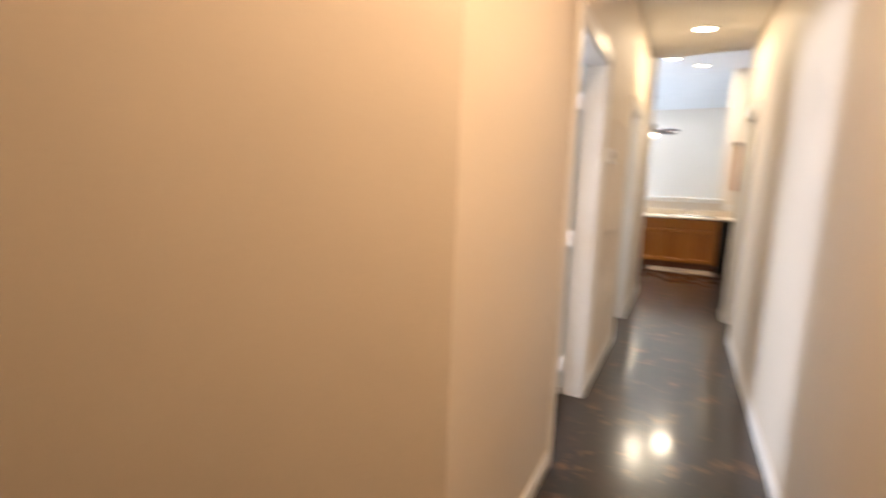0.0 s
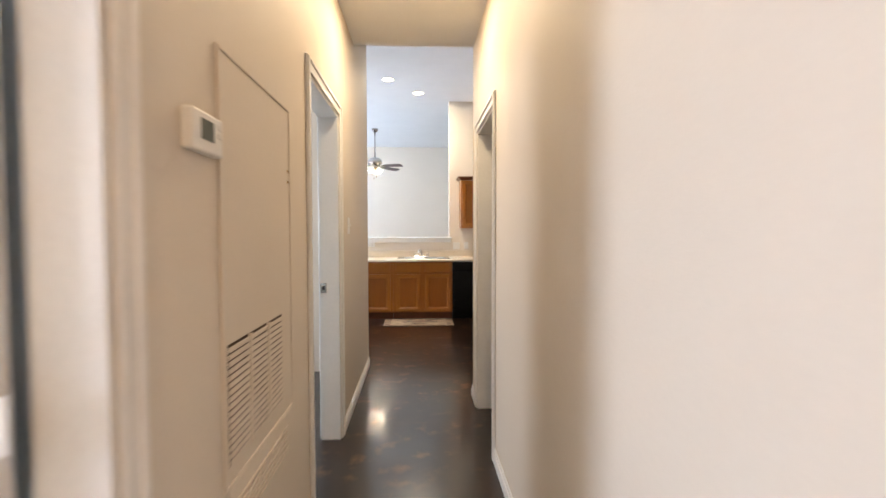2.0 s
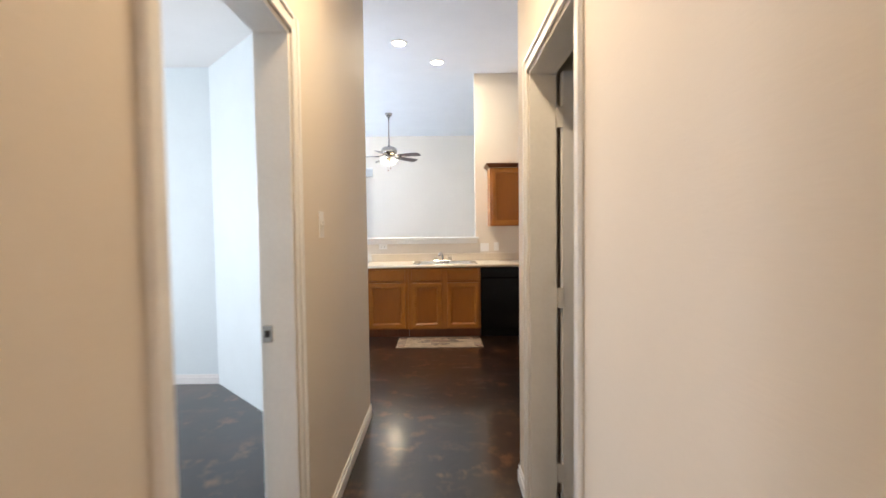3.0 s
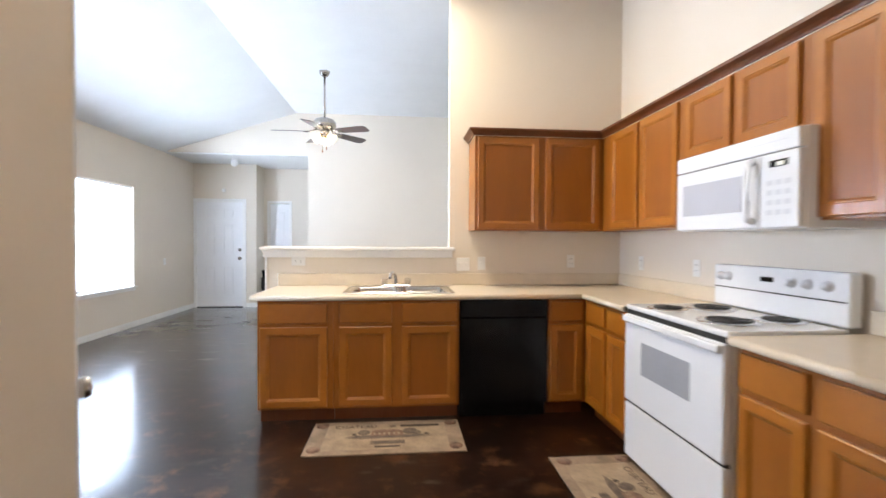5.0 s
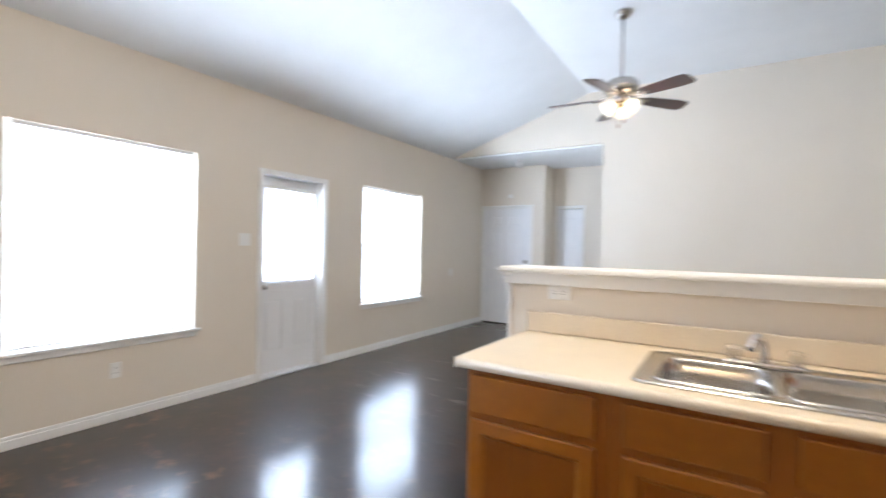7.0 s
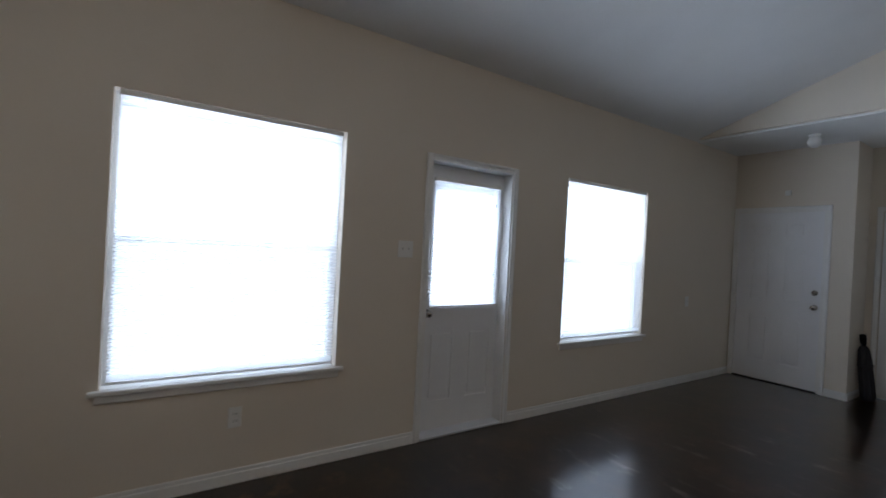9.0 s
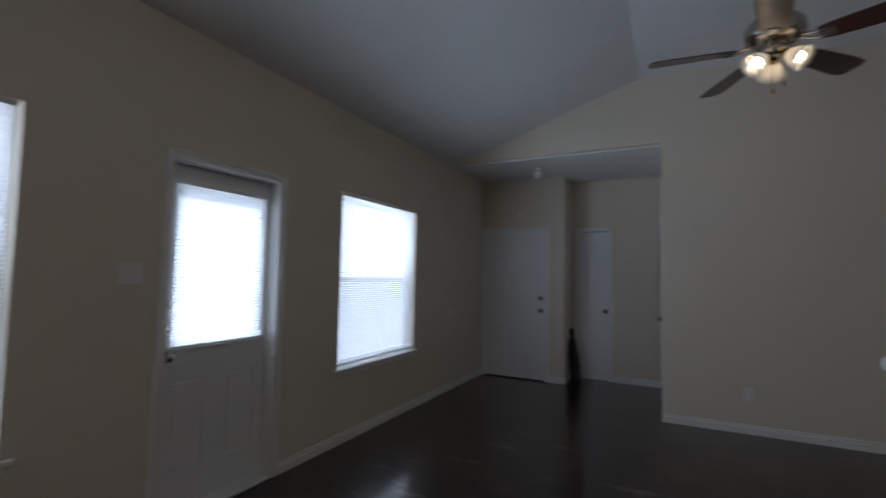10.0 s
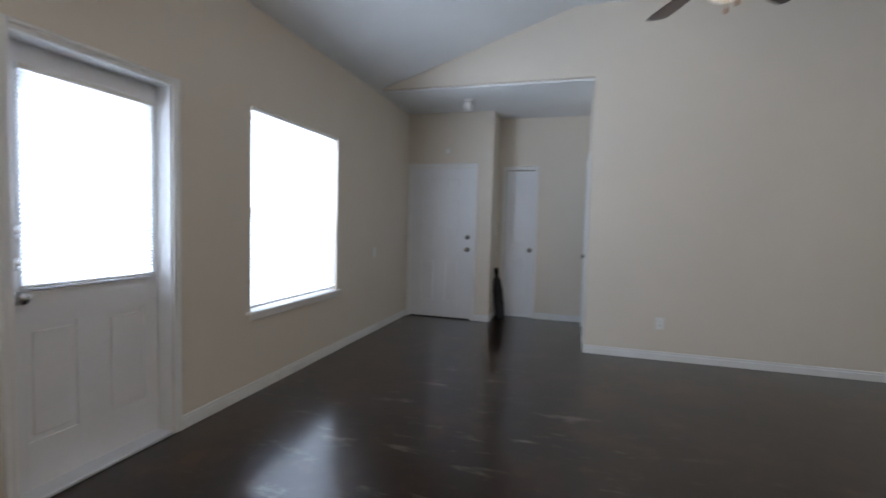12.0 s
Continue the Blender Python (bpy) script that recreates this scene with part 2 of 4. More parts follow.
def lathe(bm, profile, centre, seg=24, turn=None):
    """Spins a profile of (radius, height) round the z axis through centre; turn: a rotation about it."""
    rings = []
    for r, z in profile:
        ring = []
        for i in range(seg):
            a = 2 * math.pi * i / seg
            p = Vector((r * math.cos(a), r * math.sin(a), z))
            if turn:
                p = turn @ p
            ring.append(bm.verts.new(p + Vector(centre)))
        rings.append(ring)
    for a, b in zip(rings, rings[1:]):
        for i in range(seg):
            f = bm.faces.new((a[i], a[(i + 1) % seg], b[(i + 1) % seg], b[i]))
            f.smooth = True
    for ring, flip in ((rings[0], True), (rings[-1], False)):
        if profile[0 if flip else -1][0] > 1e-6:
            bm.faces.new(ring[::-1] if flip else ring)
    return bm


TO_X = Matrix.Rotation(radians(90), 3, "Y")     # z axis turned to +x
TO_NX = Matrix.Rotation(radians(-90), 3, "Y")
TO_Y = Matrix.Rotation(radians(-90), 3, "X")
TO_NY = Matrix.Rotation(radians(90), 3, "X")


def tube(bm, path, r, seg=10):
    """A round bar along a list of points."""
    pts = [Vector(p) for p in path]
    rings = []
    for i, p in enumerate(pts):
        d = (pts[min(i + 1, len(pts) - 1)] - pts[max(i - 1, 0)]).normalized()
        q = d.to_track_quat("Z", "Y")
        rings.append([bm.verts.new(p + q @ Vector((r * math.cos(k * 2 * math.pi / seg), r * math.sin(k * 2 * math.pi / seg), 0))) for k in range(seg)])
    for a, b in zip(rings, rings[1:]):
        for i in range(seg):
            f = bm.faces.new((a[i], a[(i + 1) % seg], b[(i + 1) % seg], b[i]))
            f.smooth = True
    bm.faces.new(rings[0][::-1])
    bm.faces.new(rings[-1])
    return bm


def base_of(ob):
    p = Vector(ob.location)
    return p + base_of(ob.parent) if ob.parent else p


def link(name, bm, material, where):
    me = bpy.data.meshes.new(name)
    bmesh.ops.translate(bm, verts=bm.verts, vec=-Vector(where))
    bmesh.ops.recalc_face_normals(bm, faces=bm.faces)
    bm.to_mesh(me)
    bm.free()
    me.materials.append(material)
    return me


def part(name, bm, material, parent, label=""):
    """One mesh object, drawn in world metres, under a thing or a part."""
    ob = new(name, link(name, bm, material, base_of(parent)))
    ob.parent = parent
    return tagged(ob, label)


def thing(name, base, label, category, group="", kind=""):
    ob = new(name)
    ob.location = base
    ob.empty_display_size = 0.1
    return tagged(ob, label, category, group, kind)


def solid(name, bm, material, base, label, category, group="", kind=""):
    """A thing of one mesh."""
    ob = new(name, link(name, bm, material, base))
    ob.location = base
    return tagged(ob, label, category, group, kind)


def wall(name, axis, a, b, lo, hi, z0, z1, label, holes=(), material=None):
    """A wall between a and b across its axis, from lo to hi along it; holes: (from, to, bottom, top)."""
    bm = bmesh.new()

    def put(s, e, zs, ze):
        if e - s > 1e-4 and ze - zs > 1e-4:
            if axis == "x":
                bx(bm, a, b, s, e, zs, ze)
            else:
                bx(bm, s, e, a, b, zs, ze)
    at = lo
    for s, e, zs, ze in sorted(holes):
        put(at, s, z0, z1)
        put(s, e, z0, zs)
        put(s, e, ze, z1)
        at = e
    put(at, hi, z0, z1)
    return solid(name, bm, material or M_WALL, (0, 0, 0), label, "wall", kind="structure")


def baseboard(axis, face, out, lo, hi, h=0.085):
    """A skirting board with a stepped top on a wall face; out: the side it stands out to, +1 or -1."""
    bm = bmesh.new()
    for d, z0, z1, bv in ((0.014, 0.0, h * 0.72, 0.002), (0.009, h * 0.72, h, 0.003)):
        s, e = sorted((face + out * 0.0005, face + out * d))
        if axis == "x":
            bx(bm, s, e, lo, hi, z0, z1, bv)
        else:
            bx(bm, lo, hi, s, e, z0, z1, bv)
    return solid("baseboard", bm, M_TRIM, (0, 0, 0), "white painted wooden baseboard along the wall foot", "baseboard", kind="structure")


def casing(axis, face, out, lo, hi, top, bottom=0.0, w=0.062):
    """Moulded door trim round an opening from lo to hi."""
    ob = thing("trim", (0, 0, 0), "white moulded wooden casing round a doorway", "trim", kind="structure")

    def strip(s, e, z0, z1, d):
        f, g = sorted((face + out * 0.0005, face + out * d))
        return (f, g, s, e, z0, z1) if axis == "x" else (s, e, f, g, z0, z1)
    for s, e, inner in ((lo - w, lo, 1), (hi, hi + w, -1)):
        bm = bmesh.new()
        bx(bm, *strip(s, e, bottom, top + w, 0.012), bev=0.003)
        o = s + 0.004 if inner > 0 else e - 0.024
        bx(bm, *strip(o, o + 0.020, bottom, top + w - 0.004, 0.019), bev=0.004)
        part("side_casing", bm, M_TRIM, ob)
    bm = bmesh.new()
    bx(bm, *strip(lo, hi, top, top + w, 0.012), bev=0.003)
    bx(bm, *strip(lo, hi, top + w - 0.024, top + w - 0.004, 0.019), bev=0.004)
    part("head_casing", bm, M_TRIM, ob)
    return ob


def jamb(axis, a, b, lo, hi, top, t=0.018):
    """The lining of a doorway through a wall from a to b."""
    ob = thing("trim", (0, 0, 0), "white painted door jamb lining the opening", "trim", kind="structure")
    for name, s, e, z0, z1 in (("side_jamb", lo, lo + t, 0, top), ("side_jamb", hi - t, hi, 0, top), ("head_jamb", lo + t, hi - t, top - t, top)):
        bm = box(a, b, s, e, z0, z1, bev=0.001) if axis == "x" else box(s, e, a, b, z0, z1, bev=0.001)
        part(name, bm, M_TRIM, ob)
    return ob


def panel_door(name, w, h, panels, label, t=0.035, category="door", kind="structure"):
    """A moulded panel door, hinged edge at the origin, leaf along +x, faces to +y and -y."""
    ob = thing(name, (0, 0, 0), label, category, kind=kind)
    bm = bmesh.new()
    xs = sorted({0.0, w} | {v for p in panels for v in p[:2]})
    zs = sorted({0.008, h} | {v for p in panels for v in p[2:]})
    for x0, x1 in zip(xs, xs[1:]):
        for z0, z1 in zip(zs, zs[1:]):
            cx, cz = (x0 + x1) / 2, (z0 + z1) / 2
            inside = any(p[0] < cx < p[1] and p[2] < cz < p[3] for p in panels)
            d = 0.010 if inside else 0.0
            bx(bm, x0, x1, -t / 2 + d, t / 2 - d, z0, z1)
    part("leaf", bm, M_DOOR, ob)
    for x0, x1, z0, z1 in panels:
        part("panel", box(x0 + 0.026, x1 - 0.026, -t / 2 + 0.003, t / 2 - 0.003, z0 + 0.026, z1 - 0.026, bev=0.0065, seg=2), M_DOOR, ob)
    return ob


def six_panels(w, h=2.03, s=0.115, m=0.11):
    c = (w - 2 * s - m) / 2
    cols = ((s, s + c), (w - s - c, w - s))
    return [(a, b, z0, z1) for a, b in cols for z0, z1 in ((0.24, 0.80), (0.98, 1.62), (1.73, h - 0.12))]


def knob(parent, where, turn, material=None, name="door_knob"):
    material = material or M_NICKEL
    return part(name, lathe(bmesh.new(), [(0.032, 0), (0.032, 0.006), (0.012, 0.012), (0.011, 0.030), (0.024, 0.040), (0.027, 0.052), (0.022, 0.062), (0.0, 0.066)], where, 20, turn), material, parent)


# ---- structure ----
XW, XK = -3.375, 2.566          # window wall face, kitchen wall face
HL, HR = 0.0, 0.93              # hall faces
YN, YF, YE, YB = 7.79, 13.943, 15.0, 15.48   # living near wall, header, entry wall, recess wall
TOP, FLAT = 2.76, 3.48          # hall ceiling, high ceiling

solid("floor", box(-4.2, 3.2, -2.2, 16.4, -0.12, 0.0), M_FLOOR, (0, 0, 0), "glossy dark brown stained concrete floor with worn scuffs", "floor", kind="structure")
wall("wall_window", "x", XW - 0.14, XW, -1.5, 15.7, 0, 3.1, "beige painted wall with windows and a half-glazed door",
     [(1.55, 2.35, 1.0, 2.1), (5.5, 6.7, 0.7, 2.1), (8.605, 9.795, 0.60, 2.085), (10.44, 11.215, 0.0, 2.02), (11.868, 13.085, 0.603, 2.075)])
wall("wall_kitchen_side", "x", XK, XK + 0.14, 5.88, 15.7, 0, 3.7, "cream painted side wall behind the cooker")
wall("wall_hall_left", "x", HL - 0.12, HL, 1.30, 6.69, 0, TOP + 0.05, "beige hallway wall with two doorways",
     [(2.42, 3.19, 0, 2.04), (4.525, 5.285, 0, 2.04)])
wall("wall_hall_right", "x", HR, HR + 0.12, -1.5, 6.0, 0, TOP + 0.05, "beige hallway wall with one doorway", [(4.995, 5.73, 0, 2.04)])
wall("wall_start_back", "y", -1.62, -1.5, XW - 0.14, HR + 0.12, 0, TOP + 0.05, "beige wall behind the hallway start")
wall("wall_closet_a", "y", 3.262, 3.54, XW, HL - 0.12, 0, TOP, "pale room wall", material=M_BED)
wall("wall_closet_b", "y", 4.22, 4.34, XW, HL - 0.12, 0, TOP, "pale bedroom wall", material=M_BED)
wall("wall_bedroom_far", "y", 7.62, YN, XW, -0.92, 0, 3.7, "pale wall between bedroom and living room")
solid("wall_bedroom_lining", box(XW, -1.45, 7.608, 7.6195, 0, TOP), M_BED, (0, 0, 0), "pale blue-white bedroom wall", "wall", kind="structure")
wall("wall_pantry_near", "y", 4.55, 4.67, HR + 0.12, 2.45, 0, TOP, "beige closet wall")
wall("wall_pantry_side", "x", 2.45, XK, 4.55, 5.88, 0, TOP, "beige closet wall")
wall("wall_kitchen_near", "y", 5.88, 6.0, HR + 0.12, XK, 0, 3.7, "cream kitchen wall beside the hallway")
solid("wall_over_hall", box(-0.12, HR + 0.12, 5.88, 6.0, TOP + 0.05, 3.7), M_WALL, (0, 0, 0), "beige wall above the hallway opening", "wall", kind="structure")
solid("wall_over_bedroom", box(-0.12, 0.0, 6.0, 6.69, TOP + 0.05, 3.7), M_WALL, (0, 0, 0), "beige wall above the hallway side", "wall", kind="structure")


def prism(bm, pts, z0, z1):
    lo = [bm.verts.new((x, y, z0)) for x, y in pts]
    hi = [bm.verts.new((x, y, z1)) for x, y in pts]
    bm.faces.new(lo[::-1])
    bm.faces.new(hi)
    for i in range(len(pts)):
        j = (i + 1) % len(pts)
        bm.faces.new((lo[i], lo[j], hi[j], hi[i]))
    return bm


# slanting wall at the start of the hallway, and the wall behind it
start = bmesh.new()
prism(start, [(0.0, 1.30), (-0.12, 1.42), (XW, 1.42), (XW, 1.30), (-1.25, 1.30), (-1.25, 0.05)], 0, TOP + 0.05)
solid("wall_start_left", start, M_WALL, (0, 0, 0), "beige slanting wall at the start of the hallway", "wall", kind="structure")
wall("wall_start_side", "x", -1.37, -1.25, -1.5, 1.30, 0, TOP + 0.05, "beige wall at the start of the hallway")
# slanting corner block between bedroom and living room
diag = bmesh.new()
prism(diag, [(0.0, 6.69), (0.0, 6.87), (-0.92, 7.79), (-0.92, 7.62), (-1.45, 7.608), (-0.53, 6.69), (-0.12, 6.69)], 0, 3.7)
solid("wall_diagonal", diag, M_WALL, (0, 0, 0), "beige slanting wall with a closed door", "wall", kind="structure")
lin = bmesh.new()
prism(lin, [(-1.452, 7.607), (-0.531, 6.686), (-0.54, 6.686), (-1.458, 7.604)], 0, TOP)
solid("wall_diagonal_lining", lin, M_BED, (0, 0, 0), "pale slanting bedroom wall", "wall", kind="structure")
wall("wall_half", "y", 9.925, 10.05, -0.545, 1.005, 0, 1.165, "cream half wall behind the sink counter")
wall("wall_kitchen_back", "y", 9.925, 10.05, 1.005, XK, 0, 3.7, "cream kitchen wall with hanging cabinets")
wall("wall_living_far", "y", YF, YF + 0.12, -1.015, XK, 0, 3.7, "beige far wall of the living room")
solid("wall_header", box(XW, -1.015, YF, YF + 0.12, TOP + 0.02, 3.7), M_WALL, (0, 0, 0), "beige gable wall above the entry", "wall", kind="structure")
wall("wall_entry", "y", YE, YE + 0.58, XW, -2.205, 0, 2.9, "beige entry wall with the front door", [(-3.335, -2.445, 0, 2.04)])
wall("wall_recess", "y", YB, YB + 0.12, -2.205, -0.9, 0, 2.9, "beige wall at the back of the entry recess", [(-2.09, -1.70, 0, 2.05)])
wall("wall_entry_right", "x", -1.015, -0.9, YF + 0.12, YB, 0, 2.9, "beige entry side wall with a closet door", [(14.42, 15.18, 0, 2.04)])

ceil = bmesh.new()
bx(ceil, XW - 0.1, HR + 0.1, -1.6, 5.99, TOP, TOP + 0.04)
solid("ceiling_hall", ceil, M_CEIL, (0, 0, 0), "white painted hallway ceiling", "ceiling", kind="structure")
solid("ceiling_bedroom", box(XW, -0.121, 5.99, 7.62, TOP, TOP + 0.04), M_CEIL, (0, 0, 0), "white bedroom ceiling", "ceiling", kind="structure")
solid("ceiling_pantry", box(HR + 0.1, XK, 4.5, 5.9, TOP, TOP + 0.04), M_CEIL, (0, 0, 0), "white closet ceiling", "ceiling", kind="structure")
solid("ceiling_entry", box(XW, -0.95, YF + 0.06, 15.6, TOP, TOP + 0.04), M_CEIL, (0, 0, 0), "white flat ceiling over the entry", "ceiling", kind="structure")
XC = -1.214
vault = bmesh.new()
prof = [(XW - 0.10, 2.765 - 0.034), (XC, FLAT), (XK + 0.1, FLAT), (XK + 0.1, FLAT + 0.06), (XC, FLAT + 0.06), (XW - 0.10, 2.79)]
ends = [[vault.verts.new((x, y, z)) for x, z in prof] for y in (5.9, YF + 0.05)]
for i in range(len(prof)):
    j = (i + 1) % len(prof)
    vault.faces.new((ends[0][i], ends[0][j], ends[1][j], ends[1][i]))
vault.faces.new(ends[0][::-1])
vault.faces.new(ends[1])
solid("ceiling_vault", vault, M_CEIL, (0, 0, 0), "white ceiling sloping up to a flat middle", "ceiling", kind="structure")

# baseboards
baseboard("x", HL, 1, 1.30, 2.358)
baseboard("x", HL, 1, 3.252, 4.463)
baseboard("x", HL, 1, 5.347, 6.87)
baseboard("x", HR, -1, -1.5, 4.933)
baseboard("x", HR, -1, 5.792, 6.0)
baseboard("x", XW, 1, YN, 10.389)
baseboard("x", XW, 1, 11.266, YE)
baseboard("y", YN, 1, XW, -0.92)
baseboard("y", YF, -1, -1.015, XK)
baseboard("x", XK, -1, 10.05, YF)
baseboard("y", YE, -1, -2.394, -2.205)
baseboard("x", -2.205, 1, YE, YB)
baseboard("y", YB, -1, -1.638, -1.015)
baseboard("x", -1.015, -1, YF, 14.358)
baseboard("y", 10.05, 1, -0.545, XK)
baseboard("y", 7.608, -1, XW, -1.45)
baseboard("y", 6.0, 1, 0.93, XK)

# ---- doors and windows ----
GAP = 0.004
# hallway doors standing open at right angles to the wall, hinged on the far jamb
for axis_face, out in ((HL, 1), (HL - 0.12, -1)):
    casing("x", axis_face, out, 2.42, 3.19, 2.04)
    casing("x", axis_face, out, 4.525, 5.285, 2.04)
jamb("x", HL - 0.12, HL, 2.42, 3.19, 2.04)
jamb("x", HL - 0.12, HL, 4.525, 5.285, 2.04)
casing("x", HR, -1, 4.995, 5.73, 2.04)
casing("x", HR + 0.12, 1, 4.995, 5.73, 2.04)
jamb("x", HR, HR + 0.12, 4.995, 5.73, 2.04)

hall_door = panel_door("door_1", 0.73, 2.02, six_panels(0.73, 2.02), "white six-panel interior door standing open into a bright room")
for z in (0.22, 1.02, 1.82):
    part("hinge", box(-0.028, 0.004, -0.022, -0.0176, z - 0.045, z + 0.045, bev=0.001), M_TRIM, hall_door, "painted white hinge")
knob(hall_door, (0.67, -0.0175, 0.96), TO_NY)
hall_door.matrix_world = pose(HL - 0.142, 3.19 - 0.045, 0, 0, 0, 180) @ Matrix.Diagonal((1, -1, 1, 1))
closet_door = panel_door("door_2", 0.64, 2.02, six_panels(0.64, 2.02), "white six-panel closet door standing open beside the kitchen")
for z in (0.22, 1.02, 1.82):
    part("hinge", box(-0.028, 0.004, -0.022, -0.0176, z - 0.045, z + 0.045, bev=0.001), M_TRIM, closet_door, "painted white hinge")
knob(closet_door, (0.58, -0.0175, 0.96), TO_NY)
closet_door.matrix_world = pose(HR + 0.138, 5.73 - 0.045, 0, 0, 0, 0)
plate = thing("strike_plate", (-0.098, 5.266, 0.965), "small steel strike plate on the door jamb", "strike plate")
part("plate", box(-0.116, -0.080, 5.262, 5.2665, 0.935, 0.995, bev=0.001), M_NICKEL, plate)
part("latch_hole", box(-0.106, -0.090, 5.260, 5.2618, 0.953, 0.977), M_DARK, plate)

# the slanting wall's closed door, seen by its knob at the corner
slant = panel_door("door_3", 0.74, 2.02, six_panels(0.74, 2.02), "white six-panel door closed in the slanting wall", t=0.03)
knob(slant, (0.545, 0.015, 0.93), TO_Y)
slant.matrix_world = Matrix.Translation((-0.095, 6.965, 0)) @ Matrix.Rotation(radians(-45), 4, "Z") @ Matrix.Translation((-0.75, 0.017, 0))

# front door and the two recess doors
casing("y", YE, -1, -3.318, -2.445, 2.04, w=0.05)
jamb("y", YE - 0.0, YE + 0.12, -3.335, -2.445, 2.04)
front = panel_door("door_4", 0.86, 2.025, six_panels(0.86, 2.025, 0.165, 0.15), "white six-panel front door, closed, with a lever lock")
knob(front, (0.80, -0.0175, 0.945), TO_NY)
part("deadbolt", lathe(bmesh.new(), [(0.030, 0), (0.030, 0.012), (0.010, 0.016), (0.010, 0.028), (0.0, 0.028)], (0.80, -0.0175, 1.11), 18, TO_NY), M_NICKEL, front)
part("door_viewer", lathe(bmesh.new(), [(0.012, 0), (0.011, 0.006), (0.0, 0.006)], (0.79, -0.0175, 1.27), 12, TO_NY), M_PLASTIC, front)
part("weatherstrip", box(0.845, 0.857, -0.0215, -0.0178, 0.02, 0.42, bev=0.001), M_PLASTIC, front, "pale weatherstrip at the lower edge")
front.matrix_world = pose(-3.32, YE + 0.035, 0)
solid("door_sweep", box(-3.315, -2.465, YE - 0.004, YE + 0.05, 0.0, 0.016, bev=0.002), M_DARK, (-2.9, YE, 0), "dark rubber threshold under the front door", "threshold")
casing("y", YB, -1, -2.09, -1.70, 2.05, w=0.05)
recess = panel_door("door_5", 0.38, 2.035, [(0.07, 0.31, 0.22, 0.85), (0.07, 0.31, 1.02, 1.9)], "narrow white closet door in the entry recess")
knob(recess, (0.34, -0.0175, 0.945), TO_NY)
recess.matrix_world = pose(-2.085, YB + 0.03, 0)
casing("x", -1.015, -1, 14.42, 15.18, 2.04)
side = panel_door("door_6", 0.75, 2.025, six_panels(0.75, 2.025), "white six-panel door closed in the entry side wall")
knob(side, (0.06, 0.0175, 0.955), TO_Y)
side.matrix_world = pose(-0.99, 14.425, 0, 0, 0, 90)

# half-glazed patio door
casing("x", XW, 1, 10.44, 11.215, 2.008, w=0.05)
jamb("x", XW - 0.14, XW, 10.44, 11.215, 2.02, t=0.012)
DX = XW - 0.098                 # its inner face
patio = thing("door_7", (DX, 10.82, 0), "white half-glazed patio door with a mini blind over its pane", "door", kind="structure")
L0, L1, G0, G1, GZ0, GZ1 = 10.453, 11.202, 10.54, 11.13, 0.945, 1.903
bm = bmesh.new()
bx(bm, DX - 0.042, DX, L0, G0, 0.012, 2.005, 0.001)
bx(bm, DX - 0.042, DX, G1, L1, 0.012, 2.005, 0.001)
bx(bm, DX - 0.042, DX, G0, G1, GZ1, 2.005, 0.001)
lows = [(10.545, 10.760, 0.235, 0.765), (10.905, 11.120, 0.235, 0.765)]
ys = sorted({G0, G1} | {v for p in lows for v in p[:2]})
zs = sorted({0.012, GZ0} | {v for p in lows for v in p[2:]})
for a, b in zip(ys, ys[1:]):
    for c, d in zip(zs, zs[1:]):
        hole = any(p[0] < (a + b) / 2 < p[1] and p[2] < (c + d) / 2 < p[3] for p in lows)
        bx(bm, DX - 0.042, DX - (0.010 if hole else 0.0), a, b, c, d)
part("leaf", bm, M_DOOR, patio)
for p in lows:
    part("panel", box(DX - 0.014, DX - 0.002, p[0] + 0.025, p[1] - 0.025, p[2] + 0.025, p[3] - 0.025, bev=0.006, seg=2), M_DOOR, patio)
rim = bmesh.new()
for a, b, c, d in ((G0 - 0.02, G0, GZ0 - 0.02, GZ1 + 0.02), (G1, G1 + 0.02, GZ0 - 0.02, GZ1 + 0.02), (G0, G1, GZ0 - 0.02, GZ0), (G0, G1, GZ1, GZ1 + 0.02)):
    bx(rim, DX, DX + 0.008, a, b, c, d, 0.003)
part("glazing_bead", rim, M_DOOR, patio)
pane = part("pane", box(DX - 0.026, DX - 0.020, G0, G1, GZ0, GZ1), M_GLASS, patio, "clear glass pane")
pane.visible_shadow = False
knob(patio, (DX, 10.508, 0.90), TO_X)
for z in (1.05, 1.19):
    part("deadbolt", lathe(bmesh.new(), [(0.030, 0), (0.030, 0.012), (0.011, 0.018), (0.011, 0.030), (0.0, 0.030)], (DX, 10.502, z), 18, TO_X), M_NICKEL, patio)
part("threshold", box(XW - 0.13, XW + 0.01, 10.453, 11.202, 0.0, 0.02, bev=0.004), M_KEY, patio, "pale metal threshold")


